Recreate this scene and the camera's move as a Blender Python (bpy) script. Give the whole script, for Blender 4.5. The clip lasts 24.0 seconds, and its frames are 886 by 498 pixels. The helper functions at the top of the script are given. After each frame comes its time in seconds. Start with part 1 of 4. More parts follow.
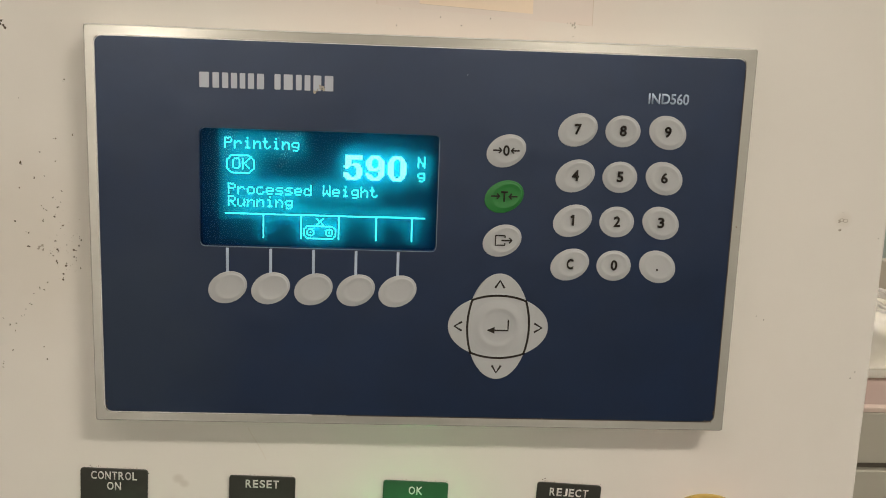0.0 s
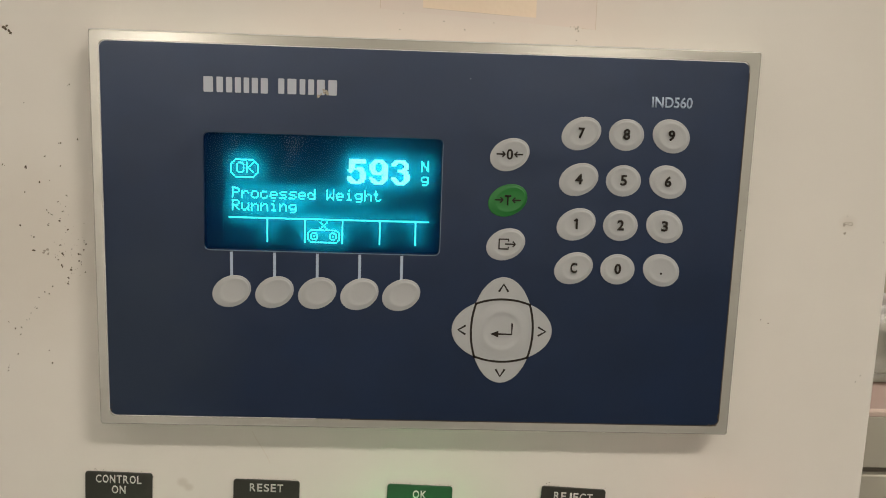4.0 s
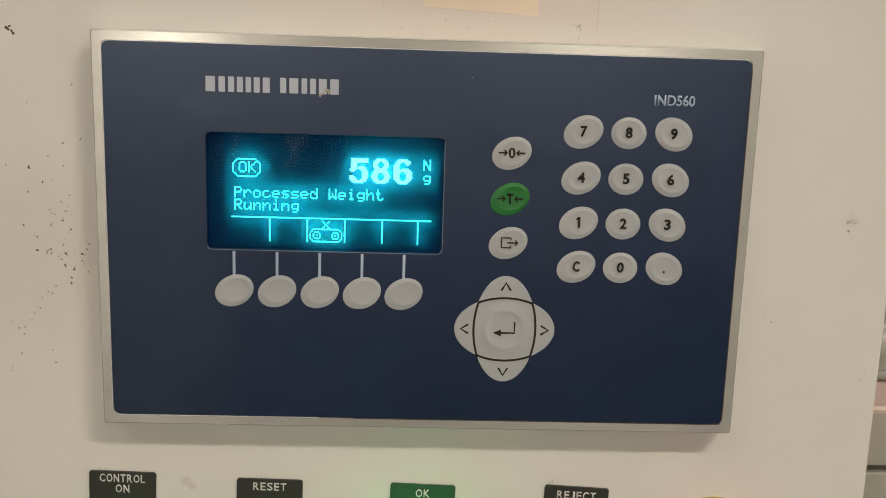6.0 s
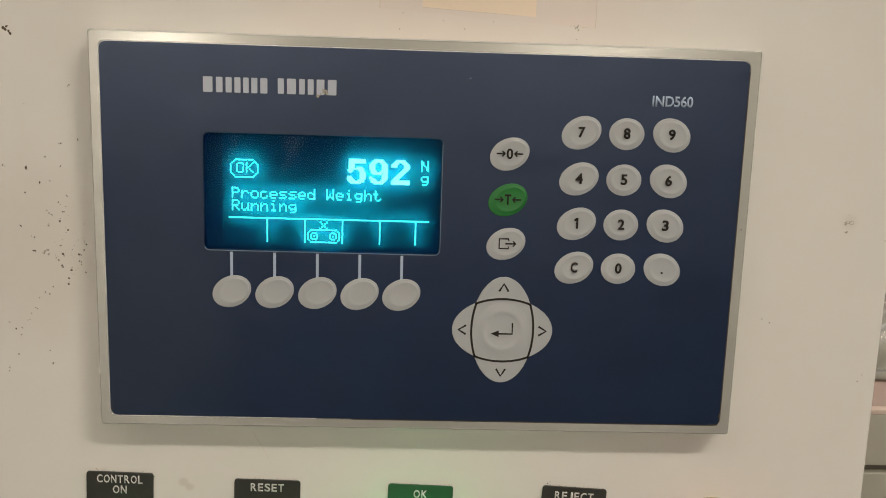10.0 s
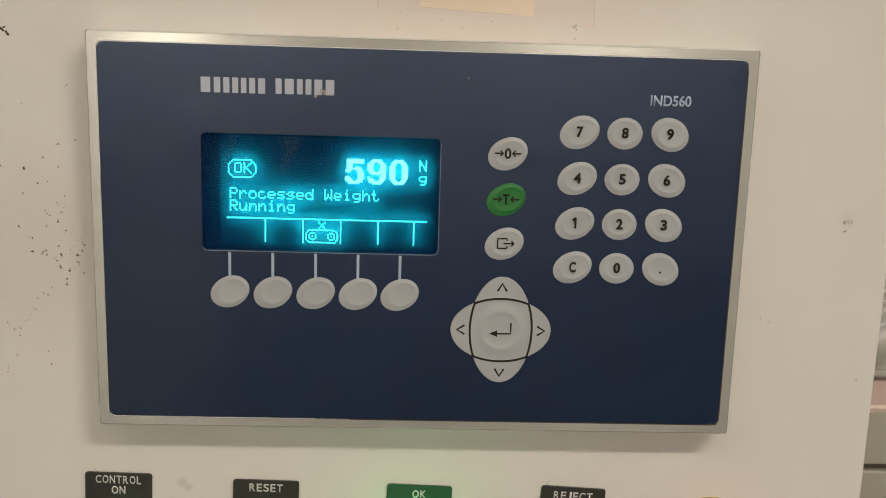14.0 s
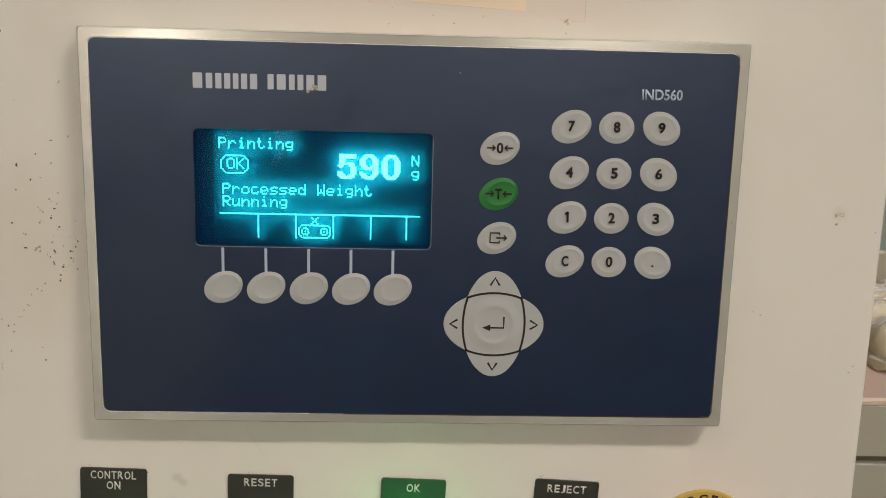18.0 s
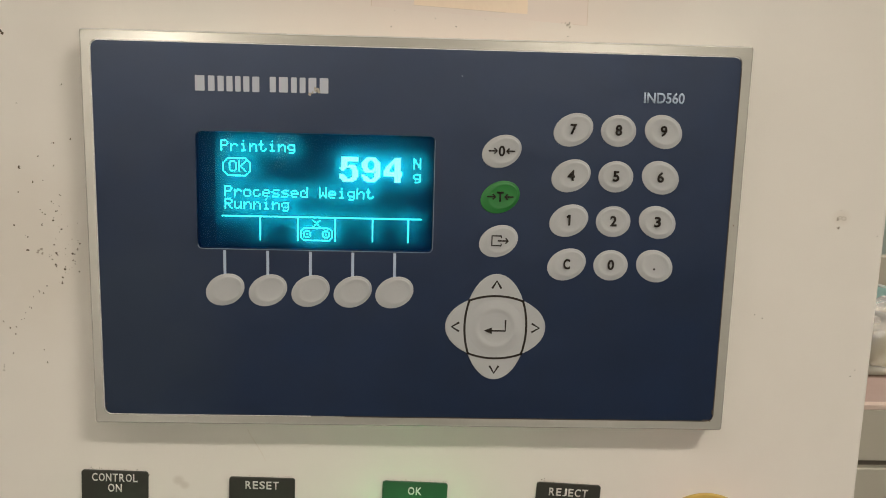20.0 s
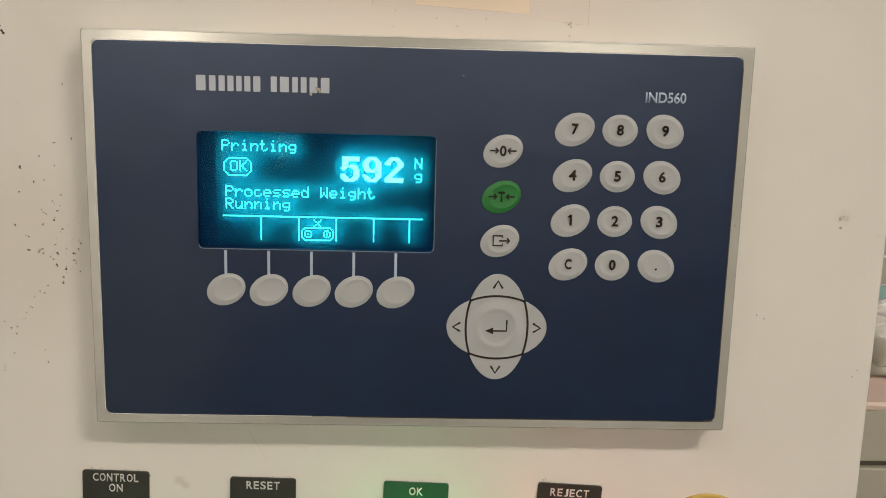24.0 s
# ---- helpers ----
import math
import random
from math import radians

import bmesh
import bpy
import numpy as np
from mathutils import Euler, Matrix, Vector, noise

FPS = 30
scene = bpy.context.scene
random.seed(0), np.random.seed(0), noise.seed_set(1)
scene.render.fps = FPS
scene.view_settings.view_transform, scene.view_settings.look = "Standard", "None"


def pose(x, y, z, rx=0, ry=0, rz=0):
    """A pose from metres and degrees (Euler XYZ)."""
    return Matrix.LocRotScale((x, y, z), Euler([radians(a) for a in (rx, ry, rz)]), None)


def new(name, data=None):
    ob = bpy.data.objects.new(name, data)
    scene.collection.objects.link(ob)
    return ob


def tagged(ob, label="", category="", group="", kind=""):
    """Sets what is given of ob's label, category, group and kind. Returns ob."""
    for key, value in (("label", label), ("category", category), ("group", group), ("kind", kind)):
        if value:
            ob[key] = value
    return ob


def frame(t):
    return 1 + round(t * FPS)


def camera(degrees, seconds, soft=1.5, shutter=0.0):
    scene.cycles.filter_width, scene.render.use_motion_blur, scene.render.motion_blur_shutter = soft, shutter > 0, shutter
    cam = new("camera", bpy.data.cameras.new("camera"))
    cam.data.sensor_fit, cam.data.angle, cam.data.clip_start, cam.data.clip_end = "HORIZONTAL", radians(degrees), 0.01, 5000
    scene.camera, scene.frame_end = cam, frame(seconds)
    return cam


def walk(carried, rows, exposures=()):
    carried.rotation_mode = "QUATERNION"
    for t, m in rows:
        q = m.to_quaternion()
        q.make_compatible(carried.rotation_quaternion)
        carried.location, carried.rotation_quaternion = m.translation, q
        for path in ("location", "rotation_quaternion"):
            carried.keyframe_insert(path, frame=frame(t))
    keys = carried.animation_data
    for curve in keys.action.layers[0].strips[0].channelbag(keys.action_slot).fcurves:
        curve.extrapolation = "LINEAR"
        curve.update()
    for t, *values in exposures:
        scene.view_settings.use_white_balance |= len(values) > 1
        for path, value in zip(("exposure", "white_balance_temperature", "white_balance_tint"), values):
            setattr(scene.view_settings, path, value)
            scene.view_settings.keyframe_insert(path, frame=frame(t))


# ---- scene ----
cam = camera(49.84, 24.0, soft=1.0)
# seconds, place in metres, turn in degrees
PATH = [
    (0.0, -0.00973, -0.38764, 1.26681, 79.359, -2.055, -2.569),
    (0.5, -0.00960, -0.38706, 1.26680, 79.351, -2.018, -2.477),
    (1.0, -0.00944, -0.38750, 1.26722, 79.305, -2.014, -2.387),
    (1.5, -0.00929, -0.38777, 1.26761, 79.275, -1.971, -2.312),
    (2.0, -0.00926, -0.38752, 1.26732, 79.291, -2.011, -2.363),
    (2.5, -0.00913, -0.38765, 1.26716, 79.372, -2.004, -2.398),
    (4.5, -0.00804, -0.38806, 1.26660, 79.625, -1.886, -2.063),
    (5.0, -0.00771, -0.38815, 1.26699, 79.512, -1.859, -1.987),
    (5.5, -0.00711, -0.38785, 1.26704, 79.492, -1.821, -1.879),
    (6.0, -0.00683, -0.38780, 1.26715, 79.459, -1.741, -1.823),
    (6.5, -0.00700, -0.38751, 1.26730, 79.366, -1.750, -1.888),
    (7.0, -0.00676, -0.38743, 1.26740, 79.308, -1.785, -1.909),
    (7.5, -0.00649, -0.38767, 1.26779, 79.343, -1.742, -1.836),
    (8.0, -0.00649, -0.38768, 1.26773, 79.303, -1.683, -1.678),
    (8.5, -0.00720, -0.38760, 1.26744, 79.405, -1.732, -1.776),
    (9.0, -0.00735, -0.38745, 1.26718, 79.476, -1.762, -1.898),
    (9.5, -0.00714, -0.38733, 1.26725, 79.458, -1.793, -1.928),
    (10.0, -0.00663, -0.38736, 1.26773, 79.416, -1.788, -1.919),
    (10.5, -0.00643, -0.38722, 1.26791, 79.343, -1.807, -1.960),
    (12.5, -0.00579, -0.38757, 1.26786, 79.381, -1.696, -1.930),
    (13.0, -0.00609, -0.38755, 1.26789, 79.368, -1.671, -1.899),
    (13.5, -0.00643, -0.38743, 1.26786, 79.433, -1.607, -1.882),
    (14.0, -0.00577, -0.38708, 1.26800, 79.366, -1.683, -1.914),
    (14.5, -0.00499, -0.38764, 1.26809, 79.442, -1.770, -1.858),
    (15.0, -0.00429, -0.38824, 1.26789, 79.474, -1.827, -1.773),
    (15.5, -0.00425, -0.38792, 1.26775, 79.360, -1.858, -1.764),
    (16.0, -0.00466, -0.38815, 1.26810, 79.363, -1.849, -1.816),
    (16.5, -0.00454, -0.38830, 1.26817, 79.401, -1.798, -1.779),
    (17.0, -0.00432, -0.38823, 1.26808, 79.380, -1.829, -1.786),
    (17.5, -0.00393, -0.38821, 1.26821, 79.387, -1.746, -1.758),
    (18.0, -0.00367, -0.38808, 1.26804, 79.074, -1.457, -2.079),
    (18.5, -0.00337, -0.38838, 1.26779, 79.278, -1.396, -1.998),
    (20.5, -0.00389, -0.38803, 1.26776, 79.290, -1.552, -1.962),
    (21.0, -0.00363, -0.38787, 1.26776, 79.240, -1.563, -1.915),
    (21.5, -0.00330, -0.38821, 1.26768, 79.302, -1.557, -1.894),
    (22.0, -0.00307, -0.38816, 1.26755, 79.275, -1.580, -1.912),
    (22.5, -0.00305, -0.38799, 1.26747, 79.316, -1.545, -1.776),
    (23.0, -0.00307, -0.38750, 1.26741, 79.184, -1.639, -1.909),
    (23.5, -0.00342, -0.38758, 1.26747, 79.334, -1.550, -1.832),
    (24.0, -0.00337, -0.38769, 1.26759, 79.294, -1.516, -1.846),
]
walk(cam, [(t, pose(x, y, z, rx, ry, rz)) for t, x, y, z, rx, ry, rz in PATH],
     exposures=[(0.0, -0.02), (2.5, -0.06), (4.5, -0.11), (5.3, -0.07), (8.0, -0.11), (10.0, -0.10), (14.0, -0.08), (18.0, -0.07), (20.5, 0.0), (22.0, 0.03), (24.0, 0.0)])

# ---- light ----
world = bpy.data.worlds.new("hall_air")
scene.world = world
world.use_nodes = True
world.node_tree.nodes["Background"].inputs["Color"].default_value = (1.0, 0.92, 0.82, 1)
world.node_tree.nodes["Background"].inputs["Strength"].default_value = 0.05
CEILING = 3.1
LAMP_COLOUR = (1.0, 0.905, 0.80)
# unseen luminaires added for light (fourth: overlay's upper right sheen): x, y, watts, turn
LUMINAIRES = [(1.35, -1.4, 40.0, 0), (-1.45, -1.4, 8.5, 0), (-2.0, -7.2, 148.0, 90), (1.5, -7.2, 110.0, 0), (0.7, 1.9, 34.0, 0)]


def ceiling_lamp_light(x, y, watts, turn):
    d = bpy.data.lights.new("luminaire_light", "AREA")
    d.shape, d.size, d.size_y = "RECTANGLE", 1.15, 0.20
    d.energy, d.color = watts, LAMP_COLOUR
    ob = new("luminaire_light", d)
    ob.matrix_basis = pose(x, y, CEILING - 0.115, 0, 0, turn)
    return ob


for lx, ly, lw, lr in LUMINAIRES:
    ceiling_lamp_light(lx, ly, lw, lr)


# ---- materials ----
def material(name, colour, rough=0.5, metal=0.0, vary=0.08, grain=40.0, bump=0.0, bump_scale=300.0, coat=0.0, rough_vary=0.1,
             stain=0.0, stain_colour=(0.2, 0.17, 0.12), stain_scale=6.0, stretch=(1, 1, 1), emit=None, strength=0.0, specular=0.5, spread=0.0):
    m = bpy.data.materials.new(name)
    m.use_nodes = True
    nt = m.node_tree
    b = nt.nodes["Principled BSDF"]
    tc = nt.nodes.new("ShaderNodeTexCoord")
    mp = nt.nodes.new("ShaderNodeMapping")
    mp.inputs["Scale"].default_value = stretch
    nt.links.new(tc.outputs["Object"], mp.inputs["Vector"])

    def tex(scale, detail=5.0):
        n = nt.nodes.new("ShaderNodeTexNoise")
        n.inputs["Scale"].default_value, n.inputs["Detail"].default_value = scale, detail
        nt.links.new(mp.outputs["Vector"], n.inputs["Vector"])
        return n

    def mix(factor, a, c):
        n = nt.nodes.new("ShaderNodeMix")
        n.data_type = "RGBA"
        nt.links.new(factor, n.inputs["Factor"])
        for socket, v in ((n.inputs[6], a), (n.inputs[7], c)):
            if isinstance(v, tuple):
                socket.default_value = (*v, 1)
            else:
                nt.links.new(v, socket)
        return n.outputs[2]

    fine, wide = tex(grain), tex(grain * 0.13, 3.0)
    col = mix(fine.outputs["Fac"], tuple(c * (1 - vary) for c in colour), tuple(min(1, c * (1 + vary)) for c in colour))
    wide_mix = mix(wide.outputs["Fac"], tuple(c * (1 - vary) for c in colour), tuple(min(1, c * (1 + vary)) for c in colour))
    half = nt.nodes.new("ShaderNodeMix")
    half.data_type = "RGBA"
    half.inputs["Factor"].default_value = 0.5
    nt.links.new(col, half.inputs[6])
    nt.links.new(wide_mix, half.inputs[7])
    col = half.outputs[2]
    if stain:
        s = tex(stain_scale, 8.0)
        ramp = nt.nodes.new("ShaderNodeMapRange")
        ramp.inputs["From Min"].default_value, ramp.inputs["From Max"].default_value = 0.52, 0.85
        ramp.inputs["To Max"].default_value = stain
        nt.links.new(s.outputs["Fac"], ramp.inputs["Value"])
        col = mix(ramp.outputs["Result"], col, stain_colour)
    if spread:
        info = nt.nodes.new("ShaderNodeObjectInfo")
        hsv = nt.nodes.new("ShaderNodeHueSaturation")
        rng = nt.nodes.new("ShaderNodeMapRange")
        rng.inputs["To Min"].default_value, rng.inputs["To Max"].default_value = 1 - spread, 1 + spread
        nt.links.new(info.outputs["Random"], rng.inputs["Value"])
        nt.links.new(rng.outputs["Result"], hsv.inputs["Value"])
        nt.links.new(col, hsv.inputs["Color"])
        col = hsv.outputs["Color"]
    nt.links.new(col, b.inputs["Base Color"])
    rr = nt.nodes.new("ShaderNodeMapRange")
    rr.inputs["To Min"].default_value, rr.inputs["To Max"].default_value = max(0.02, rough - rough_vary), min(1, rough + rough_vary)
    nt.links.new(wide.outputs["Fac"], rr.inputs["Value"])
    nt.links.new(rr.outputs["Result"], b.inputs["Roughness"])
    b.inputs["Metallic"].default_value = metal
    b.inputs["Coat Weight"].default_value = coat
    b.inputs["Specular IOR Level"].default_value = specular
    if bump:
        n = tex(bump_scale, 3.0)
        bp = nt.nodes.new("ShaderNodeBump")
        bp.inputs["Strength"].default_value, bp.inputs["Distance"].default_value = bump, 0.0005
        nt.links.new(n.outputs["Fac"], bp.inputs["Height"])
        nt.links.new(bp.outputs["Normal"], b.inputs["Normal"])
    if emit:
        b.inputs["Emission Color"].default_value = (*emit, 1)
        b.inputs["Emission Strength"].default_value = strength
    return m


def pane_material(name, tint, rough, ior=1.5, haze=0.0, haze_colour=(0.8, 0.8, 0.8), sheen=(1, 1, 1)):
    m = bpy.data.materials.new(name)
    m.use_nodes = True
    nt = m.node_tree
    nt.nodes.clear()
    out = nt.nodes.new("ShaderNodeOutputMaterial")
    clear, gloss, mixer, fres = (nt.nodes.new("ShaderNodeBsdfTransparent"), nt.nodes.new("ShaderNodeBsdfGlossy"),
                                 nt.nodes.new("ShaderNodeMixShader"), nt.nodes.new("ShaderNodeFresnel"))
    clear.inputs["Color"].default_value = (*tint, 1)
    gloss.inputs["Color"].default_value = (*sheen, 1)
    gloss.inputs["Roughness"].default_value = rough
    fres.inputs["IOR"].default_value = ior
    nt.links.new(fres.outputs["Fac"], mixer.inputs["Fac"])
    under = clear.outputs["BSDF"]
    if haze:
        dull, veil, cloud, rng = (nt.nodes.new("ShaderNodeBsdfDiffuse"), nt.nodes.new("ShaderNodeMixShader"), nt.nodes.new("ShaderNodeTexNoise"),
                                  nt.nodes.new("ShaderNodeMapRange"))
        dull.inputs["Color"].default_value = (*haze_colour, 1)
        co = nt.nodes.new("ShaderNodeTexCoord")
        nt.links.new(co.outputs["Object"], cloud.inputs["Vector"])
        cloud.inputs["Scale"].default_value, cloud.inputs["Detail"].default_value = 35.0, 4.0
        rng.inputs["From Min"].default_value, rng.inputs["From Max"].default_value = 0.3, 0.75
        rng.inputs["To Min"].default_value, rng.inputs["To Max"].default_value = haze * 0.75, haze * 1.35
        nt.links.new(cloud.outputs["Fac"], rng.inputs["Value"])
        nt.links.new(rng.outputs["Result"], veil.inputs["Fac"])
        nt.links.new(clear.outputs["BSDF"], veil.inputs[1])
        nt.links.new(dull.outputs["BSDF"], veil.inputs[2])
        under = veil.outputs["Shader"]
    nt.links.new(under, mixer.inputs[1])
    nt.links.new(gloss.outputs["BSDF"], mixer.inputs[2])
    nt.links.new(mixer.outputs["Shader"], out.inputs["Surface"])
    return m


M_PAINT = material("cream_white_paint", (0.80, 0.775, 0.72), 0.42, vary=0.045, grain=26, bump=0.05, bump_scale=900, stain=0.22,
                   stain_colour=(0.55, 0.48, 0.38), stain_scale=9)


def colour_patch(mat, centre, half, colour, share):
    """Tints the base colour round one place, cloudy and fading outwards."""
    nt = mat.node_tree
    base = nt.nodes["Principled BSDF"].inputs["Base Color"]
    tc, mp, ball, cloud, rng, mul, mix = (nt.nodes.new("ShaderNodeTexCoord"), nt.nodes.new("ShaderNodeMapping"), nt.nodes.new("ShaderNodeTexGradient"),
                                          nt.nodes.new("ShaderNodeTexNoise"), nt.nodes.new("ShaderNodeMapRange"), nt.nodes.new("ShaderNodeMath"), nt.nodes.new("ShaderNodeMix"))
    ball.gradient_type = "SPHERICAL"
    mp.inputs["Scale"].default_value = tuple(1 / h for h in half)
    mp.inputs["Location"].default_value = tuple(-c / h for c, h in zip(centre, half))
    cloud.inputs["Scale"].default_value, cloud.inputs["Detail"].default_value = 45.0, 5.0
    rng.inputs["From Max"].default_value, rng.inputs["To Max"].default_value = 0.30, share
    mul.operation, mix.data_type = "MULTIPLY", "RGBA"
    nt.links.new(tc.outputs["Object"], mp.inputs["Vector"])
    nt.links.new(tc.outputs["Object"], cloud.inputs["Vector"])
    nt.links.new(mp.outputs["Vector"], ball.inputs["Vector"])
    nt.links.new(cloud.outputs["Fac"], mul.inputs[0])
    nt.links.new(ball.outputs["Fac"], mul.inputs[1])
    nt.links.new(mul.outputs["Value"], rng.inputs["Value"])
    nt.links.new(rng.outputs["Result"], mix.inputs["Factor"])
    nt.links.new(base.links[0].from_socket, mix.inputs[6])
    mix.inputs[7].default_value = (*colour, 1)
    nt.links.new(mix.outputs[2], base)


# a pinker patch above the terminal, a duller one left of it, small spots
colour_patch(M_PAINT, (0.015, 0.0, 1.300), (0.105, 0.05, 0.045), (0.83, 0.745, 0.675), 0.85)
colour_patch(M_PAINT, (-0.160, 0.0, 1.190), (0.035, 0.05, 0.05), (0.70, 0.655, 0.58), 0.5)
colour_patch(M_PAINT, (-0.0996, 0.0, 1.0908), (0.0030, 0.05, 0.0026), (0.50, 0.44, 0.36), 0.35)
colour_patch(M_PAINT, (-0.0970, 0.0, 1.0886), (0.0026, 0.05, 0.0022), (0.50, 0.44, 0.36), 0.35)
colour_patch(M_PAINT, (0.178, 0.0, 1.211), (0.0045, 0.05, 0.004), (0.64, 0.585, 0.51), 0.4)
M_STEEL = material("brushed_steel", (0.585, 0.58, 0.535), 0.235, 0.56, vary=0.10, grain=70, bump=0.10, bump_scale=500, stretch=(0.06, 1, 1), rough_vary=0.03,
                   stain=0.30, stain_colour=(0.36, 0.33, 0.28), stain_scale=45)
brushed = M_STEEL.node_tree
tangent = brushed.nodes.new("ShaderNodeTangent")
tangent.direction_type, tangent.uv_map = "UV_MAP", "brush"
brushed.links.new(tangent.outputs["Tangent"], brushed.nodes["Principled BSDF"].inputs["Tangent"])
brushed.nodes["Principled BSDF"].inputs["Anisotropic"].default_value = 0.90
brushed.nodes["Principled BSDF"].inputs["Anisotropic Rotation"].default_value = 0.25
M_NAVY = material("navy_overlay", (0.0021, 0.0112, 0.041), 0.315, vary=0.6, grain=70, bump=0.7, bump_scale=48, rough_vary=0.008, specular=1.0)
M_NAVY.node_tree.nodes["Principled BSDF"].inputs["Specular Tint"].default_value = (0.63, 0.75, 1.0, 1)


def wiped(mat, scale, amount, stretch=(1, 1, 1)):
    """Cloudy wiping marks: patches that are duller or glossier than the rest."""
    nt = mat.node_tree
    rough = nt.nodes["Principled BSDF"].inputs["Roughness"]
    tc, mp, cloud, rng, add = (nt.nodes.new("ShaderNodeTexCoord"), nt.nodes.new("ShaderNodeMapping"), nt.nodes.new("ShaderNodeTexNoise"),
                               nt.nodes.new("ShaderNodeMapRange"), nt.nodes.new("ShaderNodeMath"))
    mp.inputs["Scale"].default_value = stretch
    cloud.inputs["Scale"].default_value, cloud.inputs["Detail"].default_value = scale, 2.0
    rng.inputs["From Min"].default_value, rng.inputs["From Max"].default_value = 0.3, 0.7
    rng.inputs["To Min"].default_value, rng.inputs["To Max"].default_value = -amount, amount
    nt.links.new(tc.outputs["Object"], mp.inputs["Vector"])
    nt.links.new(mp.outputs["Vector"], cloud.inputs["Vector"])
    nt.links.new(cloud.outputs["Fac"], rng.inputs["Value"])
    nt.links.new(rough.links[0].from_socket, add.inputs[0])
    nt.links.new(rng.outputs["Result"], add.inputs[1])
    nt.links.new(add.outputs["Value"], rough)


wiped(M_NAVY, 38.0, 0.022, (0.7, 1, 1.3))
# slightly paler blue-grey patch at the overlay's lower left
colour_patch(M_NAVY, (-0.112, -0.01, -0.045), (0.045, 0.05, 0.065), (0.019, 0.030, 0.051), 0.7)
M_KEY = material("white_key", (0.462, 0.481, 0.492), 0.45, vary=0.03, grain=90, bump=0.06, bump_scale=1500, stain=0.12, stain_colour=(0.40, 0.37, 0.32),
                 stain_scale=120)
M_GREEN_KEY = material("green_key", (0.018, 0.19, 0.035), 0.45, vary=0.05, grain=90, bump=0.06, bump_scale=1500)
M_INK = material("dark_ink", (0.026, 0.021, 0.017), 0.6, vary=0.1, specular=0.2)
M_PRINT = material("white_print", (0.54, 0.575, 0.65), 0.5, vary=0.03)
M_ENGRAVED = material("white_engraving", (0.70, 0.69, 0.66), 0.5, vary=0.04)
M_LINE = material("pale_print", (0.46, 0.56, 0.70), 0.5, vary=0.03)
M_BLACK_PLATE = material("black_plate", (0.037, 0.038, 0.031), 0.38, vary=0.15, grain=200, bump=0.1, bump_scale=1500, stain=0.3,
                         stain_colour=(0.09, 0.08, 0.065), stain_scale=160)
M_LIT = material("lit_dots", (0.05, 0.90, 0.85), 0.5, emit=(0.03, 1.0, 0.95), strength=40)
M_FACE = material("numeral_face", (0.05, 0.90, 0.85), 0.5, emit=(0.20, 1.0, 0.97), strength=6.5)
M_FACE_TEXT = material("text_face", (0.05, 0.90, 0.85), 0.5, emit=(0.095, 1.0, 0.95), strength=7.0)
M_LIT_TEXT = material("lit_text_dots", (0.05, 0.90, 0.85), 0.5, emit=(0.010, 1.0, 0.92), strength=80)
M_BACKING = material("display_backing", (0.001, 0.115, 0.195), 0.8, vary=0.05, grain=200)
M_BORDER = material("display_border", (0.001, 0.072, 0.125), 0.6, vary=0.1)
M_PANE = pane_material("tinted_pane", (0.62, 0.66, 0.66), 0.04, 1.17, haze=0.045, haze_colour=(0.008, 0.09, 0.68), sheen=(0.35, 0.6, 1.0))
M_SMEAR = pane_material("smear", (1, 1, 1), 0.5, 1.01, haze=0.014, haze_colour=(0.30, 0.60, 0.90))
M_RIM_HIGHLIGHT = material("rim_highlight", (0.24, 0.30, 0.36), 0.25, vary=0.05)
M_RECESS = material("dark_recess", (0.012, 0.018, 0.03), 0.5)
M_YELLOW = material("yellow_plate", (0.60, 0.43, 0.11), 0.45, vary=0.06, grain=120, stain=0.2, stain_colour=(0.35, 0.25, 0.06), stain_scale=90)
M_RED = material("red_plastic", (0.55, 0.02, 0.02), 0.3)
M_CHROME = material("bezel_metal", (0.6, 0.6, 0.58), 0.25, 1.0)
M_GREEN_LENS = material("lit_green_lens", (0.02, 0.35, 0.08), 0.3, emit=(0.10, 1.0, 0.25), strength=9.0)
M_GREEN_DIM = material("green_lens", (0.03, 0.30, 0.10), 0.25, emit=(0.10, 1.0, 0.35), strength=0.8)
M_RED_LENS = pane_material("red_lens", (0.75, 0.12, 0.10), 0.1)
M_RED_GLOW = material("red_lamp_core", (0.3, 0.02, 0.02), 0.4, emit=(1.0, 0.10, 0.07), strength=10.0)
M_GREEN_PLATE = material("green_plate", (0.025, 0.105, 0.045), 0.38, vary=0.15, grain=120)
M_EDGE_HIGHLIGHT = material("highlight_steel", (0.80, 0.79, 0.76), 0.36, 0.35, vary=0.3, grain=260, rough_vary=0.05, stretch=(1, 1, 1))
M_EDGE_SHADE = material("grimy_gap_shade", (0.045, 0.038, 0.034), 0.7, vary=0.5, grain=300)
M_DUST = material("blue_grey_dust", (0.045, 0.062, 0.078), 0.7, vary=0.4, grain=500)
M_DIRT = material("dirt_flake", (0.11, 0.082, 0.05), 0.8, vary=0.4, grain=800)
M_SMUDGE = material("grey_smudge", (0.46, 0.42, 0.35), 0.8, vary=0.25, grain=500)
M_SCUFF = material("scuffed_paint", (0.76, 0.72, 0.655), 0.6, vary=0.15, grain=500)
M_PAPER = material("cream_paper", (0.92, 0.775, 0.62), 0.7, vary=0.04, grain=120, bump=0.2, bump_scale=600)
M_FILM = material("yellowed_film", (0.82, 0.73, 0.665), 0.35, vary=0.05, grain=60, stain=0.2, stain_colour=(0.66, 0.50, 0.44), stain_scale=30)
M_FILM_EDGE = material("film_edge", (0.70, 0.60, 0.50), 0.6)
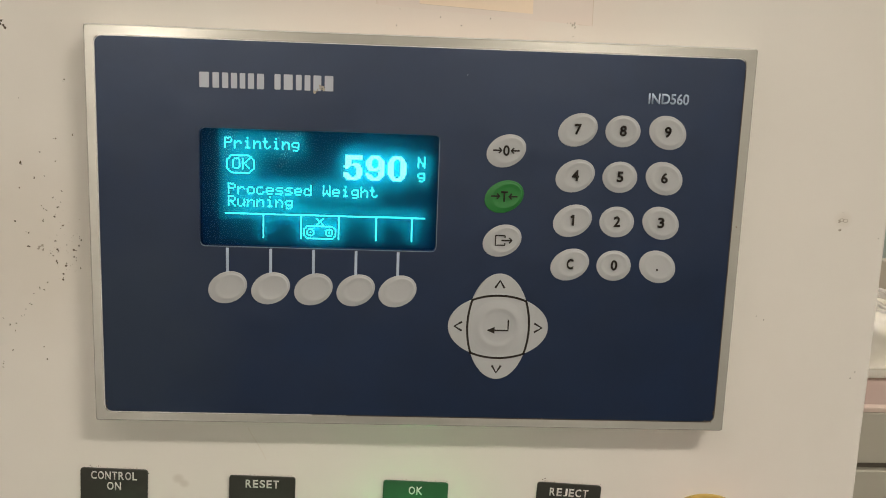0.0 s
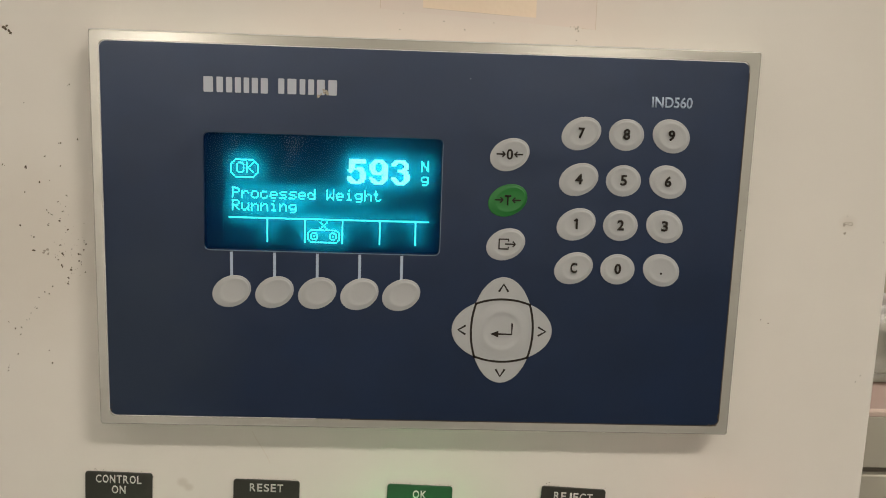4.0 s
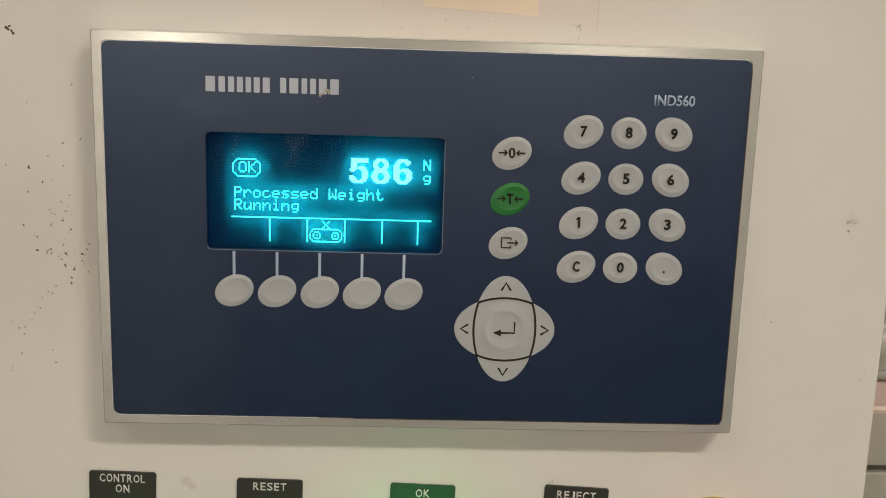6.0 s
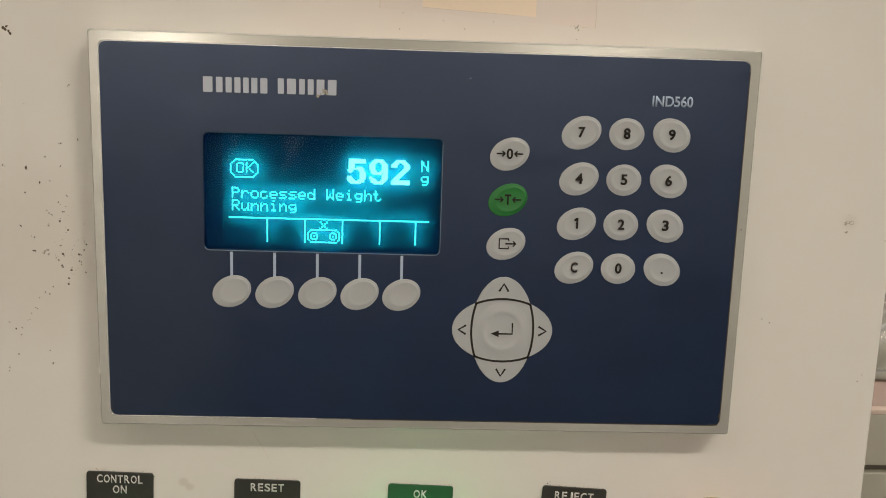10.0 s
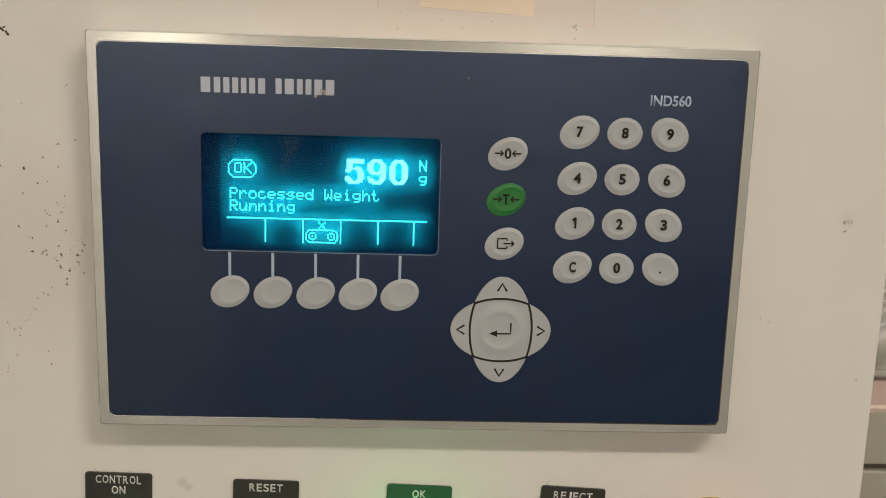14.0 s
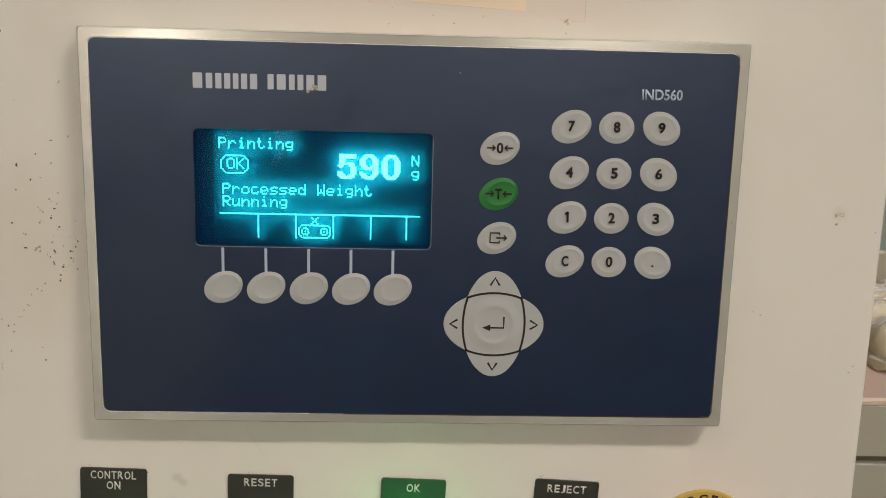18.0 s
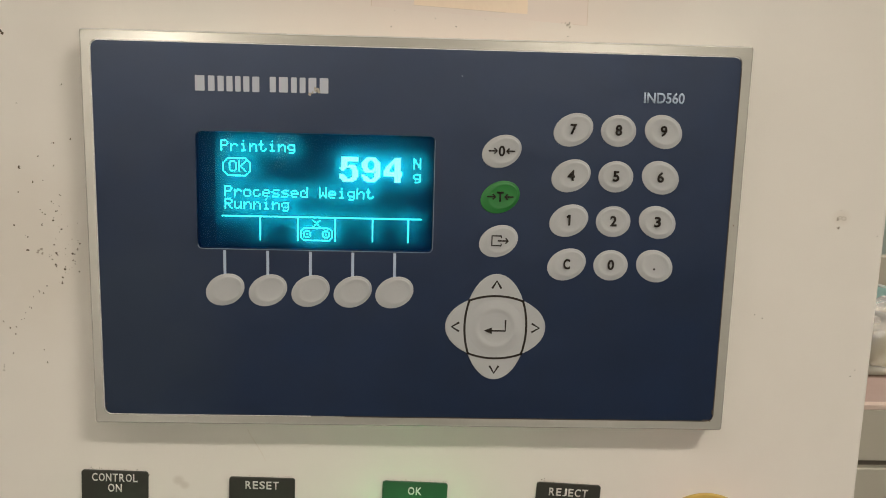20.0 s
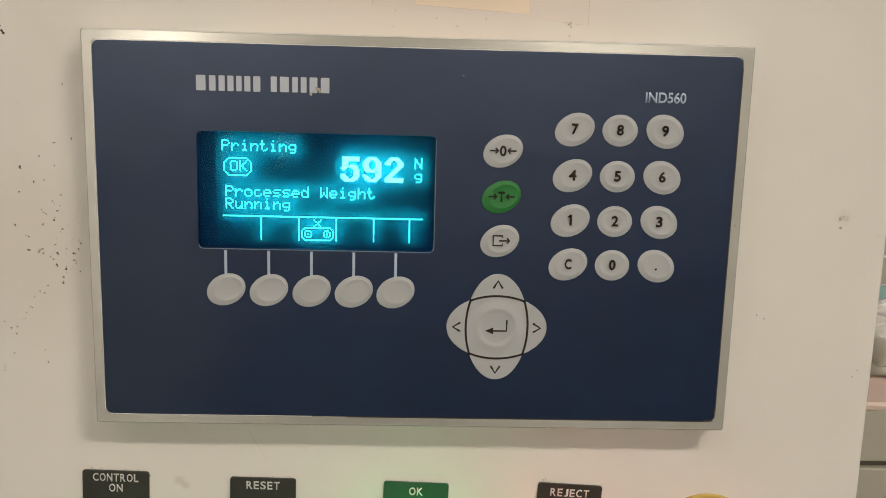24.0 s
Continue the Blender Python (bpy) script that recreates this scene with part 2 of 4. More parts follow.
M_FLOOR = material("concrete", (0.055, 0.053, 0.049), 0.6, vary=0.15, grain=8, bump=0.3, bump_scale=60, stain=0.4, stain_colour=(0.075, 0.07, 0.06), stain_scale=1.5)
M_WALL = material("hall_paint", (0.68, 0.67, 0.63), 0.6, vary=0.05, grain=6, stain=0.15, stain_scale=1.2)
M_DADO = material("pale_teal_wall_paint", (0.52, 0.62, 0.58), 0.5, vary=0.06, grain=8)
M_CEIL = material("ceiling_paint", (0.72, 0.70, 0.66), 0.7, vary=0.04, grain=5)
M_FRAME = material("conveyor_steel", (0.52, 0.50, 0.42), 0.5, 0.35, vary=0.08, grain=30, stretch=(0.1, 1, 1), stain=0.2, stain_scale=12)
M_BELT = material("pink_belt", (0.40, 0.285, 0.245), 0.55, vary=0.08, grain=60, bump=0.2, bump_scale=400, stain=0.25, stain_colour=(0.36, 0.25, 0.22), stain_scale=14)
M_LIP = material("pale_pink_edge", (0.66, 0.53, 0.46), 0.5, vary=0.05)
M_GROOVE = material("dark_red_groove", (0.20, 0.10, 0.08), 0.7)
M_DARK = material("dark_gap", (0.13, 0.115, 0.09), 0.7)
M_LAMP = material("lamp_diffuser", (0.8, 0.8, 0.8), 0.5, emit=(1.0, 0.87, 0.68), strength=6.0)


# ---- mesh helpers ----
def part(name, bm, mat, parent=None, label="", smooth=False):
    me = bpy.data.meshes.new(name)
    bmesh.ops.recalc_face_normals(bm, faces=bm.faces)
    bm.to_mesh(me)
    bm.free()
    me.materials.append(mat)
    if smooth:
        for p in me.polygons:
            p.use_smooth = True
    ob = new(name, me)
    if parent:
        ob.parent = parent
    if label:
        ob["label"] = label
    return ob


def box(x0, x1, y0, y1, z0, z1, bevel=0.0, segments=2, bm=None):
    bm = bm or bmesh.new()
    got = bmesh.ops.create_cube(bm, size=1)
    m = Matrix.Translation(((x0 + x1) / 2, (y0 + y1) / 2, (z0 + z1) / 2)) @ Matrix.Diagonal((x1 - x0, y1 - y0, z1 - z0, 1))
    bmesh.ops.transform(bm, matrix=m, verts=got["verts"])
    if bevel:
        edges = list({e for v in got["verts"] for e in v.link_edges})
        bmesh.ops.bevel(bm, geom=edges, offset=bevel, segments=segments, affect="EDGES", profile=0.5)
    return bm


def rounded(x0, x1, z0, z1, r, n=6):
    pts = []
    for cx, cz, a0 in ((x1 - r, z1 - r, 0), (x0 + r, z1 - r, 90), (x0 + r, z0 + r, 180), (x1 - r, z0 + r, 270)):
        for i in range(n + 1):
            a = radians(a0 + 90 * i / n)
            pts.append((cx + r * math.cos(a), cz + r * math.sin(a)))
    return pts


def prism(outlines, y_front, y_back, bm=None, bevel=0.0):
    """A plate in the x-z plane from closed outlines (the first is the rim, the others are holes)."""
    bm = bm or bmesh.new()
    edges = []
    for pts in outlines:
        vs = [bm.verts.new((x, y_front, z)) for x, z in pts]
        edges += [bm.edges.new((vs[i], vs[(i + 1) % len(vs)])) for i in range(len(vs))]
    if len(outlines) == 1:
        faces = [bm.faces.new([e.verts[0] for e in edges])]
    else:
        faces = [f for f in bmesh.ops.triangle_fill(bm, use_beauty=True, use_dissolve=False, edges=edges)["geom"] if isinstance(f, bmesh.types.BMFace)]
    ext = bmesh.ops.extrude_face_region(bm, geom=faces)
    bmesh.ops.translate(bm, vec=(0, y_back - y_front, 0), verts=[v for v in ext["geom"] if isinstance(v, bmesh.types.BMVert)])
    if bevel:
        rim = [e for e in bm.edges if all(abs(v.co.y - y_front) < 1e-7 for v in e.verts) and len(e.link_faces) == 2
               and any(abs(f.normal.y) < 0.5 for f in (g for g in e.link_faces if not g.normal_update()))]
        bmesh.ops.bevel(bm, geom=rim, offset=bevel, segments=2, affect="EDGES", profile=0.5)
    return bm


def strip(points, width, y_front, y_back, bm=None, closed=False):
    """A ribbon of constant width along points of the x-z plane, with depth."""
    bm = bm or bmesh.new()
    n = len(points)
    left, right = [], []
    for i in range(n):
        a = points[(i - 1) % n] if closed or i > 0 else points[i]
        c = points[(i + 1) % n] if closed or i < n - 1 else points[i]
        dx, dz = c[0] - a[0], c[1] - a[1]
        k = math.hypot(dx, dz) or 1
        nx, nz = -dz / k * width / 2, dx / k * width / 2
        left.append((points[i][0] + nx, points[i][1] + nz))
        right.append((points[i][0] - nx, points[i][1] - nz))
    for i in range(n if closed else n - 1):
        j = (i + 1) % n
        quad = [left[i], left[j], right[j], right[i]]
        f = [bm.verts.new((x, y_front, z)) for x, z in quad]
        b = [bm.verts.new((x, y_back, z)) for x, z in quad]
        bm.faces.new(f)
        for k in range(4):
            bm.faces.new((f[k], f[(k + 1) % 4], b[(k + 1) % 4], b[k]))
    bmesh.ops.remove_doubles(bm, verts=bm.verts, dist=1e-7)
    return bm


def lathe(profile, cx, cz, a, b, turn, n=40, bm=None, dish=(0, 0)):
    """Rings of an ellipse in the x-z plane: profile rows are (share of the radius, y)."""
    bm = bm or bmesh.new()
    rings = []
    ct, st = math.cos(radians(turn)), math.sin(radians(turn))
    mx, mz = cx, cz
    for share, y in profile:
        k = min(1.0, max(0.0, (0.9 - share) / 0.15))
        cx, cz = mx + dish[0] * k, mz + dish[1] * k
        if share == 0:
            rings.append([bm.verts.new((cx, y, cz))])
            continue
        ring = []
        for i in range(n):
            t = 2 * math.pi * i / n
            u, w = a * share * math.cos(t), b * share * math.sin(t)
            ring.append(bm.verts.new((cx + u * ct - w * st, y, cz + u * st + w * ct)))
        rings.append(ring)
    for p, q in zip(rings, rings[1:]):
        for i in range(n):
            j = (i + 1) % n
            if len(q) == 1:
                bm.faces.new((p[i], p[j], q[0]))
            elif len(p) == 1:
                bm.faces.new((p[0], q[j], q[i]))
            else:
                bm.faces.new((p[i], p[j], q[j], q[i]))
    return bm


def lettering(name, text, x, z, height, y, mat, parent=None, width=None, turn=0.0, bold=0.0, depth=0.00012, label="", align="CENTER"):
    """Raised lettering on a face that looks towards -y; its middle at x, z; height is that of a capital."""
    cu = bpy.data.curves.new(name, "FONT")
    cu.body, cu.align_x, cu.align_y = text, align, "CENTER"
    cu.size, cu.offset, cu.extrude, cu.resolution_u = 1.0, bold, 0.0, 5
    tmp = new(name, cu)
    bpy.context.view_layer.update()
    me = bpy.data.meshes.new_from_object(tmp.evaluated_get(bpy.context.evaluated_depsgraph_get()))
    bpy.data.objects.remove(tmp)
    bpy.data.curves.remove(cu)
    xs, ys = [v.co.x for v in me.vertices], [v.co.y for v in me.vertices]
    sy = height / (max(ys) - min(ys))
    sx = width / (max(xs) - min(xs)) if width else sy
    cx, cy = (max(xs) + min(xs)) / 2, (max(ys) + min(ys)) / 2
    bm = bmesh.new()
    bm.from_mesh(me)
    bpy.data.meshes.remove(me)
    ct, st = math.cos(radians(turn)), math.sin(radians(turn))
    for v in bm.verts:
        u, w = (v.co.x - cx) * sx, (v.co.y - cy) * sy
        v.co = (x + u * ct - w * st, y, z + u * st + w * ct)
    ext = bmesh.ops.extrude_face_region(bm, geom=list(bm.faces))
    bmesh.ops.translate(bm, vec=(0, depth, 0), verts=[v for v in ext["geom"] if isinstance(v, bmesh.types.BMVert)])
    return part(name, bm, mat, parent, label)


def thing(name, x, y, z, label, category, group="", kind=""):
    ob = new(name)
    ob.empty_display_size = 0.02
    ob.matrix_basis = pose(x, y, z)
    return tagged(ob, label, category, group, kind)


# ---- the hall ----
def hall():
    x0, x1, y0, y1, h = -5.0, 5.0, -8.0, 4.0, CEILING
    tagged(part("floor", box(x0 - 0.2, x1 + 0.2, y0 - 0.2, y1 + 0.2, -0.2, 0), M_FLOOR), "worn grey concrete floor of the packing hall", "floor", kind="structure")
    tagged(part("ceiling", box(x0 - 0.2, x1 + 0.2, y0 - 0.2, y1 + 0.2, h, h + 0.2), M_CEIL), "plain off-white painted hall ceiling", "ceiling", kind="structure")
    for name, b in (("wall_west", (x0 - 0.2, x0, y0, y1)), ("wall_east", (x1, x1 + 0.2, y0, y1)), ("wall_south", (x0 - 0.2, x1 + 0.2, y0 - 0.2, y0)),
                    ("wall_north", (x0 - 0.2, x1 + 0.2, y1, y1 + 0.2))):
        tagged(part(name, box(*b, 0, h), M_WALL), "plain grey-beige painted hall wall", "wall", kind="structure")
    tagged(part("trim", box(x0, x1, y1 - 0.012, y1 - 0.002, 0.0, 1.25), M_DADO), "pale teal painted lower band of the hall wall", "wall panel", kind="structure")


def luminaire(x, y, turn):
    t = thing("ceiling_luminaire", x, y, CEILING, "unseen white ceiling luminaire with a bright warm diffuser, added for light", "ceiling light", "hall luminaires")
    t.matrix_basis = pose(x, y, CEILING, 0, 0, turn)
    part("housing", box(-0.62, 0.62, -0.18, 0.18, -0.08, 0.0, 0.01), M_CEIL, t)
    part("diffuser", box(-0.6, 0.6, -0.16, 0.16, -0.10, -0.081, 0.004), M_LAMP, t, "glowing diffuser")


hall()
for lx, ly, lw, lr in LUMINAIRES:
    luminaire(lx, ly, lr)

# ---- control cabinet ----
PX, PZ = 0.0, 1.2          # middle of the terminal on the cabinet's face
EDGE = 0.1972


def mm(x, z):
    return PX + x / 1000, PZ + z / 1000


cabinet = thing("control_cabinet", 0, 0.15, 0, "tall cream-white painted steel control cabinet with fine dirt specks", "cabinet")
shift = Matrix.Translation((0, -0.15, 0))


def on_cabinet(ob):
    ob.matrix_basis = shift @ ob.matrix_basis
    return ob


on_cabinet(part("body", box(-0.38, EDGE, 0.0, 0.30, 0.06, 1.72, 0.0012, 3), M_PAINT, cabinet))
on_cabinet(part("plinth", box(-0.365, EDGE - 0.015, 0.02, 0.285, 0.0, 0.06), M_DARK, cabinet))


# ---- weighing terminal ----
FACE = -0.0100            # front of the blue overlay
terminal = thing("weighing_terminal", PX, 0, PZ, "navy blue weighing terminal in a steel frame with lit display", "control panel")


def local(x, z):
    return x / 1000, z / 1000


def frame_profile():
    """The frame as rings of its rounded cross-section: (mm out from the inner edge, y)."""
    bm = bmesh.new()
    rows = [(0.0, -0.0012), (0.0, -0.0095), (0.10, -0.00985), (0.32, -0.0100), (3.60, -0.0100), (3.85, -0.00992), (4.02, -0.00974), (4.12, -0.0094), (4.15, -0.0089), (4.15, -0.0003)]
    rings = []
    for out, y in rows:
        k = out / 1000
        pts = rounded(-0.1263 - k, 0.1269 + 1.06 * k, -0.0755 - 1.0 * k, 0.0751 + 1.05 * k, 0.0028 - 0.42 * k, 6)
        rings.append([bm.verts.new((x, y, z)) for x, z in pts])
    for p, q in zip(rings, rings[1:]):
        for i in range(len(p)):
            j = (i + 1) % len(p)
            bm.faces.new((p[i], p[j], q[j], q[i]))
    return bm


steel = part("steel_frame", frame_profile(), M_STEEL, terminal, "brushed stainless steel frame")
brush = steel.data.uv_layers.new(name="brush")
for loop in steel.data.loops:
    co = steel.data.vertices[loop.vertex_index].co
    brush.data[loop.index].uv = (co.x * 4 + 0.5, (co.z + co.y * 0.5) * 4 + 0.5)
inner = rounded(-0.12642, 0.12700, -0.07562, 0.07522, 0.0029, 6)
# pale strips paint the light caught by the frame's inner and top edges
part("bright_edge", strip(inner[3:21] + [local(-42, -75.62)], 0.00026, -0.01004, -0.0096), M_EDGE_HIGHLIGHT, terminal, "painted highlight on the frame's inner edge")
part("bright_edge", strip([local(-129.8, 79.22), local(130.6, 79.22)], 0.00026, -0.0100, -0.0094), M_EDGE_HIGHLIGHT, terminal, "painted highlight on the frame's top outer edge")
# dark strip: grime plus the gap's shadow put into colour, right and below
part("edge_seal", strip([local(126.98, 71.0)] + inner[:20:-1] + [local(-28, -75.62)], 0.00050, -0.01003, -0.0096), M_EDGE_SHADE, terminal, "grime and painted gap shade beside the overlay")
WX0, WX1, WZ0, WZ1 = -0.0871, 0.0071, -0.0056, 0.0414
window_hole = rounded(WX0, WX1, WZ0, WZ1, 0.0022, 5)
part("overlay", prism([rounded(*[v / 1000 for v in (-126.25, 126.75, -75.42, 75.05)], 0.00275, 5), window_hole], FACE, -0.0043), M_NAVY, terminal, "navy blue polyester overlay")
part("back_plate", box(-0.1258, 0.1259, -0.0012, -0.0004, -0.0748, 0.0747), M_RECESS, terminal)

# display
DOT = 0.000626
DOT_Y = -0.0076
BACK_Y = -0.0042
display = part("display", box(-0.0808, 0.0050, BACK_Y, -0.0013, -0.0038, 0.0412), M_BACKING, terminal, "dark blue-green dot matrix display")
part("display_border", prism([[(WX0 - 0.001, WZ0 - 0.001), (WX1 + 0.001, WZ0 - 0.001), (WX1 + 0.001, WZ1 + 0.001), (WX0 - 0.001, WZ1 + 0.001)],
                              [(-0.0806, -0.0036), (0.0048, -0.0036), (0.0048, 0.0410), (-0.0806, 0.0410)]], BACK_Y - 0.0003, BACK_Y + 0.0006), M_BORDER, display, "dark blue border of the display")
part("window_pane", prism([rounded(WX0 + 0.0002, WX1 - 0.0002, WZ0 + 0.0002, WZ1 - 0.0002, 0.0020, 5)], FACE + 0.0006, FACE + 0.0012), M_PANE, display, "clear tinted display window")
# pale strip paints the highlight on the window's lower and right edge
part("window_rim", strip([(WX0 + 0.0001, WZ0 + 0.0016), (WX0 + 0.0006, WZ0 + 0.0005), (WX0 + 0.0020, WZ0 + 0.00012), (WX1 - 0.0020, WZ0 + 0.00012), (WX1 - 0.0009, WZ0 + 0.0005), (WX1 - 0.00015, WZ0 + 0.0020), (WX1 - 0.00015, WZ1 - 0.002)],
                         0.00025, FACE - 0.0001, FACE + 0.0005), M_RIM_HIGHLIGHT, display, "painted highlight along the window's lower and right edge")

part("smear", prism([[local(*p) for p in ((-57.2, 40.9), (-46.2, 40.9), (-49.2, 35.0), (-52.3, 29.0), (-55.4, 26.4), (-56.9, 27.5), (-54.6, 33.5))]], FACE + 0.0004, FACE + 0.00045), M_SMEAR, display, "faint wiped smear on the window")
part("smear", prism([[local(*p) for p in ((-55.2, 40.6), (-48.2, 40.6), (-50.6, 35.6), (-53.2, 31.0), (-54.2, 31.2), (-53.4, 35.0))]], FACE + 0.0003, FACE + 0.00035), M_SMEAR, display, "faint wiped smear on the window")
part("smear", prism([[local(*p) for p in ((-76.0, 40.8), (-72.0, 40.8), (-75.0, 34.0), (-77.6, 28.5), (-78.4, 29.0), (-77.0, 35.0))]], FACE + 0.0003, FACE + 0.00035), M_SMEAR, display, "faint wiped smear on the window")
GLYPHS = {
    "P": "####. #...# #...# ####. #.... #.... #....", "r": "..... ..... #.##. ##..# #.... #.... #....", "i": "..#.. ..... .##.. ..#.. ..#.. ..#.. .###.",
    "n": "..... ..... #.##. ##..# #...# #...# #...#", "t": ".#... .#... ###.. .#... .#... .#..# ..##.", "g": "..... ..... .#### #...# #...# .#### ....# .###.",
    "o": "..... ..... .###. #...# #...# #...# .###.", "c": "..... ..... .###. #.... #.... #...# .###.", "e": "..... ..... .###. #...# ##### #.... .###.",
    "s": "..... ..... .#### #.... .###. ....# ####.", "d": "....# ....# .##.# #..## #...# #...# .####", "W": "#...# #...# #...# #.#.# #.#.# ##.## #...#",
    "h": "#.... #.... #.##. ##..# #...# #...# #...#", "R": "####. #...# #...# ####. #.#.. #..#. #...#", "u": "..... ..... #...# #...# #...# #..## .##.#",
    "N": "#...# ##..# ##..# #.#.# #..## #..## #...#", "O": ".###. #...# #...# #...# #...# #...# .###.", "K": "#...# #..#. #.#.. ##... #.#.. #..#. #...#",
    "x": "#...# .#.#. ..#.. .#.#. #...#"}
NUMERALS = {
    "5": ".########### .########### .########### .####....... .####....... .####.####.. .##########. ####...####. .##.....#### ........#### ........#### ###.....#### ####....#### #####..####. .##########. ..#######...",
    "9": "...######... ..########.. .####..####. ####....#### ####....#### ####....#### ####....#### .####..##### .########### ..######.### ........#### ##......#### ####....#### .####..####. .#########.. ...######...",
    "0": "...######... ..########.. .####..####. .###....###. ####....#### ####....#### ####....#### ####....#### ####....#### ####....#### ####....#### ####....#### .###....###. .####..####. ..########.. ...######...",
    "8": "...######... ..########.. .####..####. .###....###. .###....###. .####..####. ..########.. ..########.. .##########. .####..####. ####....#### ####....#### ####....#### .####..####. .##########. ...######...",
    "6": "...######... ..#########. .####..####. .###....##.. ####........ ####........ ####.#####.. ###########. #####..##### ####....#### ####....#### ####....#### ####....#### .####..####. ..########.. ...######...",
    "3": "..#######... .#########.. ####...####. ###.....###. ........###. .......####. ....######.. ....#######. .......####. ........#### ........#### ###.....#### ####....#### .####..####. ..########.. ...######...",
    "2": "...######... ..########.. .####..####. ####....#### ####....#### ........#### .......####. ......####.. .....####... ....####.... ...####..... ..####...... .####....... ############ ############ ############",
    "4": ".......####. ......#####. .....######. ....#######. ...###.####. ..###..####. .####..####. .###...####. ####...####. ############ ############ ############ .......####. .......####. .......####. .......####."}


def cells(art, col, row):
    return [(col + c, row + r) for r, line in enumerate(art.split()) for c, ch in enumerate(line) if ch == "#"]


def dots(name, places, label="", mat=None):
    """Lit dots of the matrix at (column, row), as one raised piece."""
    bm = bmesh.new()
    h, w = (DOT * 0.46, DOT * 0.45) if mat else (DOT * 0.38, DOT * 0.35)
    for c, r in places:
        x, z = -0.07784 + (c + 0.5) * DOT, 0.0076 + (48 - r) * DOT
        f = [bm.verts.new((x + sx * w, DOT_Y, z + sz * h)) for sx, sz in ((-1, -1), (1, -1), (1, 1), (-1, 1))]
        b = [bm.verts.new((x + sx * w, DOT_Y + 0.0003, z + sz * h)) for sx, sz in ((-1, -1), (1, -1), (1, 1), (-1, 1))]
        bm.faces.new(f)
        bm.faces.new(b[::-1])
        for k in range(4):
            bm.faces.new((f[k], f[(k + 1) % 4], b[(k + 1) % 4], b[k]))
    ob = part(name, bm, mat or M_LIT_TEXT, display, label)
    ob.data.materials.append(M_FACE if mat else M_FACE_TEXT)
    for p in ob.data.polygons:
        if p.center.y < DOT_Y + 0.00025:
            p.material_index = 1
    return ob


def words(text, col, row):
    made = []
    for i, ch in enumerate(text):
        if ch != " ":
            made.append(dots("display_letter", cells(GLYPHS[ch], col + 6 * i, row), "glowing turquoise dot matrix letter"))
    return made


printing = words("Printing", 0, 0)
words("Processed Weight", 2, 29)
words("Running", 2, 37)
words("OK", 5, 13)
dots("badge_outline", [(c, r) for c in range(1, 19) for r in range(11, 23)
                       if (r in (11, 22) and 4 <= c <= 15) or (c in (1, 18) and 14 <= r <= 19) or (c, r) in
                       ((3, 12), (2, 13), (16, 12), (17, 13), (3, 21), (2, 20), (16, 21), (17, 20))], "glowing rounded outline round the letters")
words("N", 122, 9)
words("g", 122, 17)
dots("menu_line", [(c, 48) for c in range(128)], "glowing menu line")
for col in (24, 48, 72, 96, 119):
    dots("menu_tick", [(col, r) for r in range(49, 64)], "glowing menu divider")
dots("conveyor_icon", cells("#...# .#.#. ..#.. .#.#. #...#", 58, 50) + [(c, r) for c in range(50, 71) for r in range(55, 64)
     if (r in (55, 63) and 53 <= c <= 67) or (c in (50, 70) and 57 <= r <= 61) or (c, r) in ((51, 56), (52, 55), (51, 62), (52, 63), (69, 56), (68, 55), (69, 62), (68, 63))]
     + cells(".###. #...# #.#.# #...# .###.", 52, 57) + cells(".###. #...# #.#.# #...# .###.", 64, 57), "glowing belt icon with a cross")

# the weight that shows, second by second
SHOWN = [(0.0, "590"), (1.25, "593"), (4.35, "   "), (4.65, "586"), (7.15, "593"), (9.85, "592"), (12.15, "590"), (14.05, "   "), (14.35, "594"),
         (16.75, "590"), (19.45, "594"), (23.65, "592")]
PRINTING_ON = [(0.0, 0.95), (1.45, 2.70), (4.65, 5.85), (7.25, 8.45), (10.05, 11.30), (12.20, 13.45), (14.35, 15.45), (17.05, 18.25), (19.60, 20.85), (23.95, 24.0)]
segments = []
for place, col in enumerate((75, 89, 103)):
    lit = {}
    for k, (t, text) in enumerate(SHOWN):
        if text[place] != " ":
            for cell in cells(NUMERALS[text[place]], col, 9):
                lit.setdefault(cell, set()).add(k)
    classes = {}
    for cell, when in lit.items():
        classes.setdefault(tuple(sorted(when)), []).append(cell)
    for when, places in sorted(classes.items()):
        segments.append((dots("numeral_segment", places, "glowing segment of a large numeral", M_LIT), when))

# printed marks
for i in range(7):
    x0 = -87.3 + (0, 5.2, 8.9, 12.3, 15.7, 18.8, 22.2)[i]
    w = (4.7, 3.2, 3.0, 3.0, 2.7, 3.0, 3.5)[i]
    part("logo_bar", prism([rounded(*[v / 1000 for v in (x0 + 0.12 * w, x0 + 0.9 * w, 56.9, 62.8)], 0.0003, 2)], FACE - 0.0001, FACE), M_PRINT, terminal, "white printed bar of the maker's mark")
for i in range(6):
    x0 = -58.3 + (0, 3.4, 8.3, 11.6, 14.9, 19.2)[i]
    w = (3.0, 4.4, 2.8, 2.9, 3.9, 4.3)[i]
    part("logo_bar", prism([rounded(*[v / 1000 for v in (x0 + 0.12 * w, x0 + 0.9 * w, 57.0, 62.9)], 0.0003, 2)], FACE - 0.0001, FACE), M_PRINT, terminal, "white printed bar of the maker's mark")
lettering("model_lettering", "IND560", 0.0971, 0.0586, 0.0043, FACE - 0.0001, M_LINE, terminal, width=0.0162, bold=0.020)
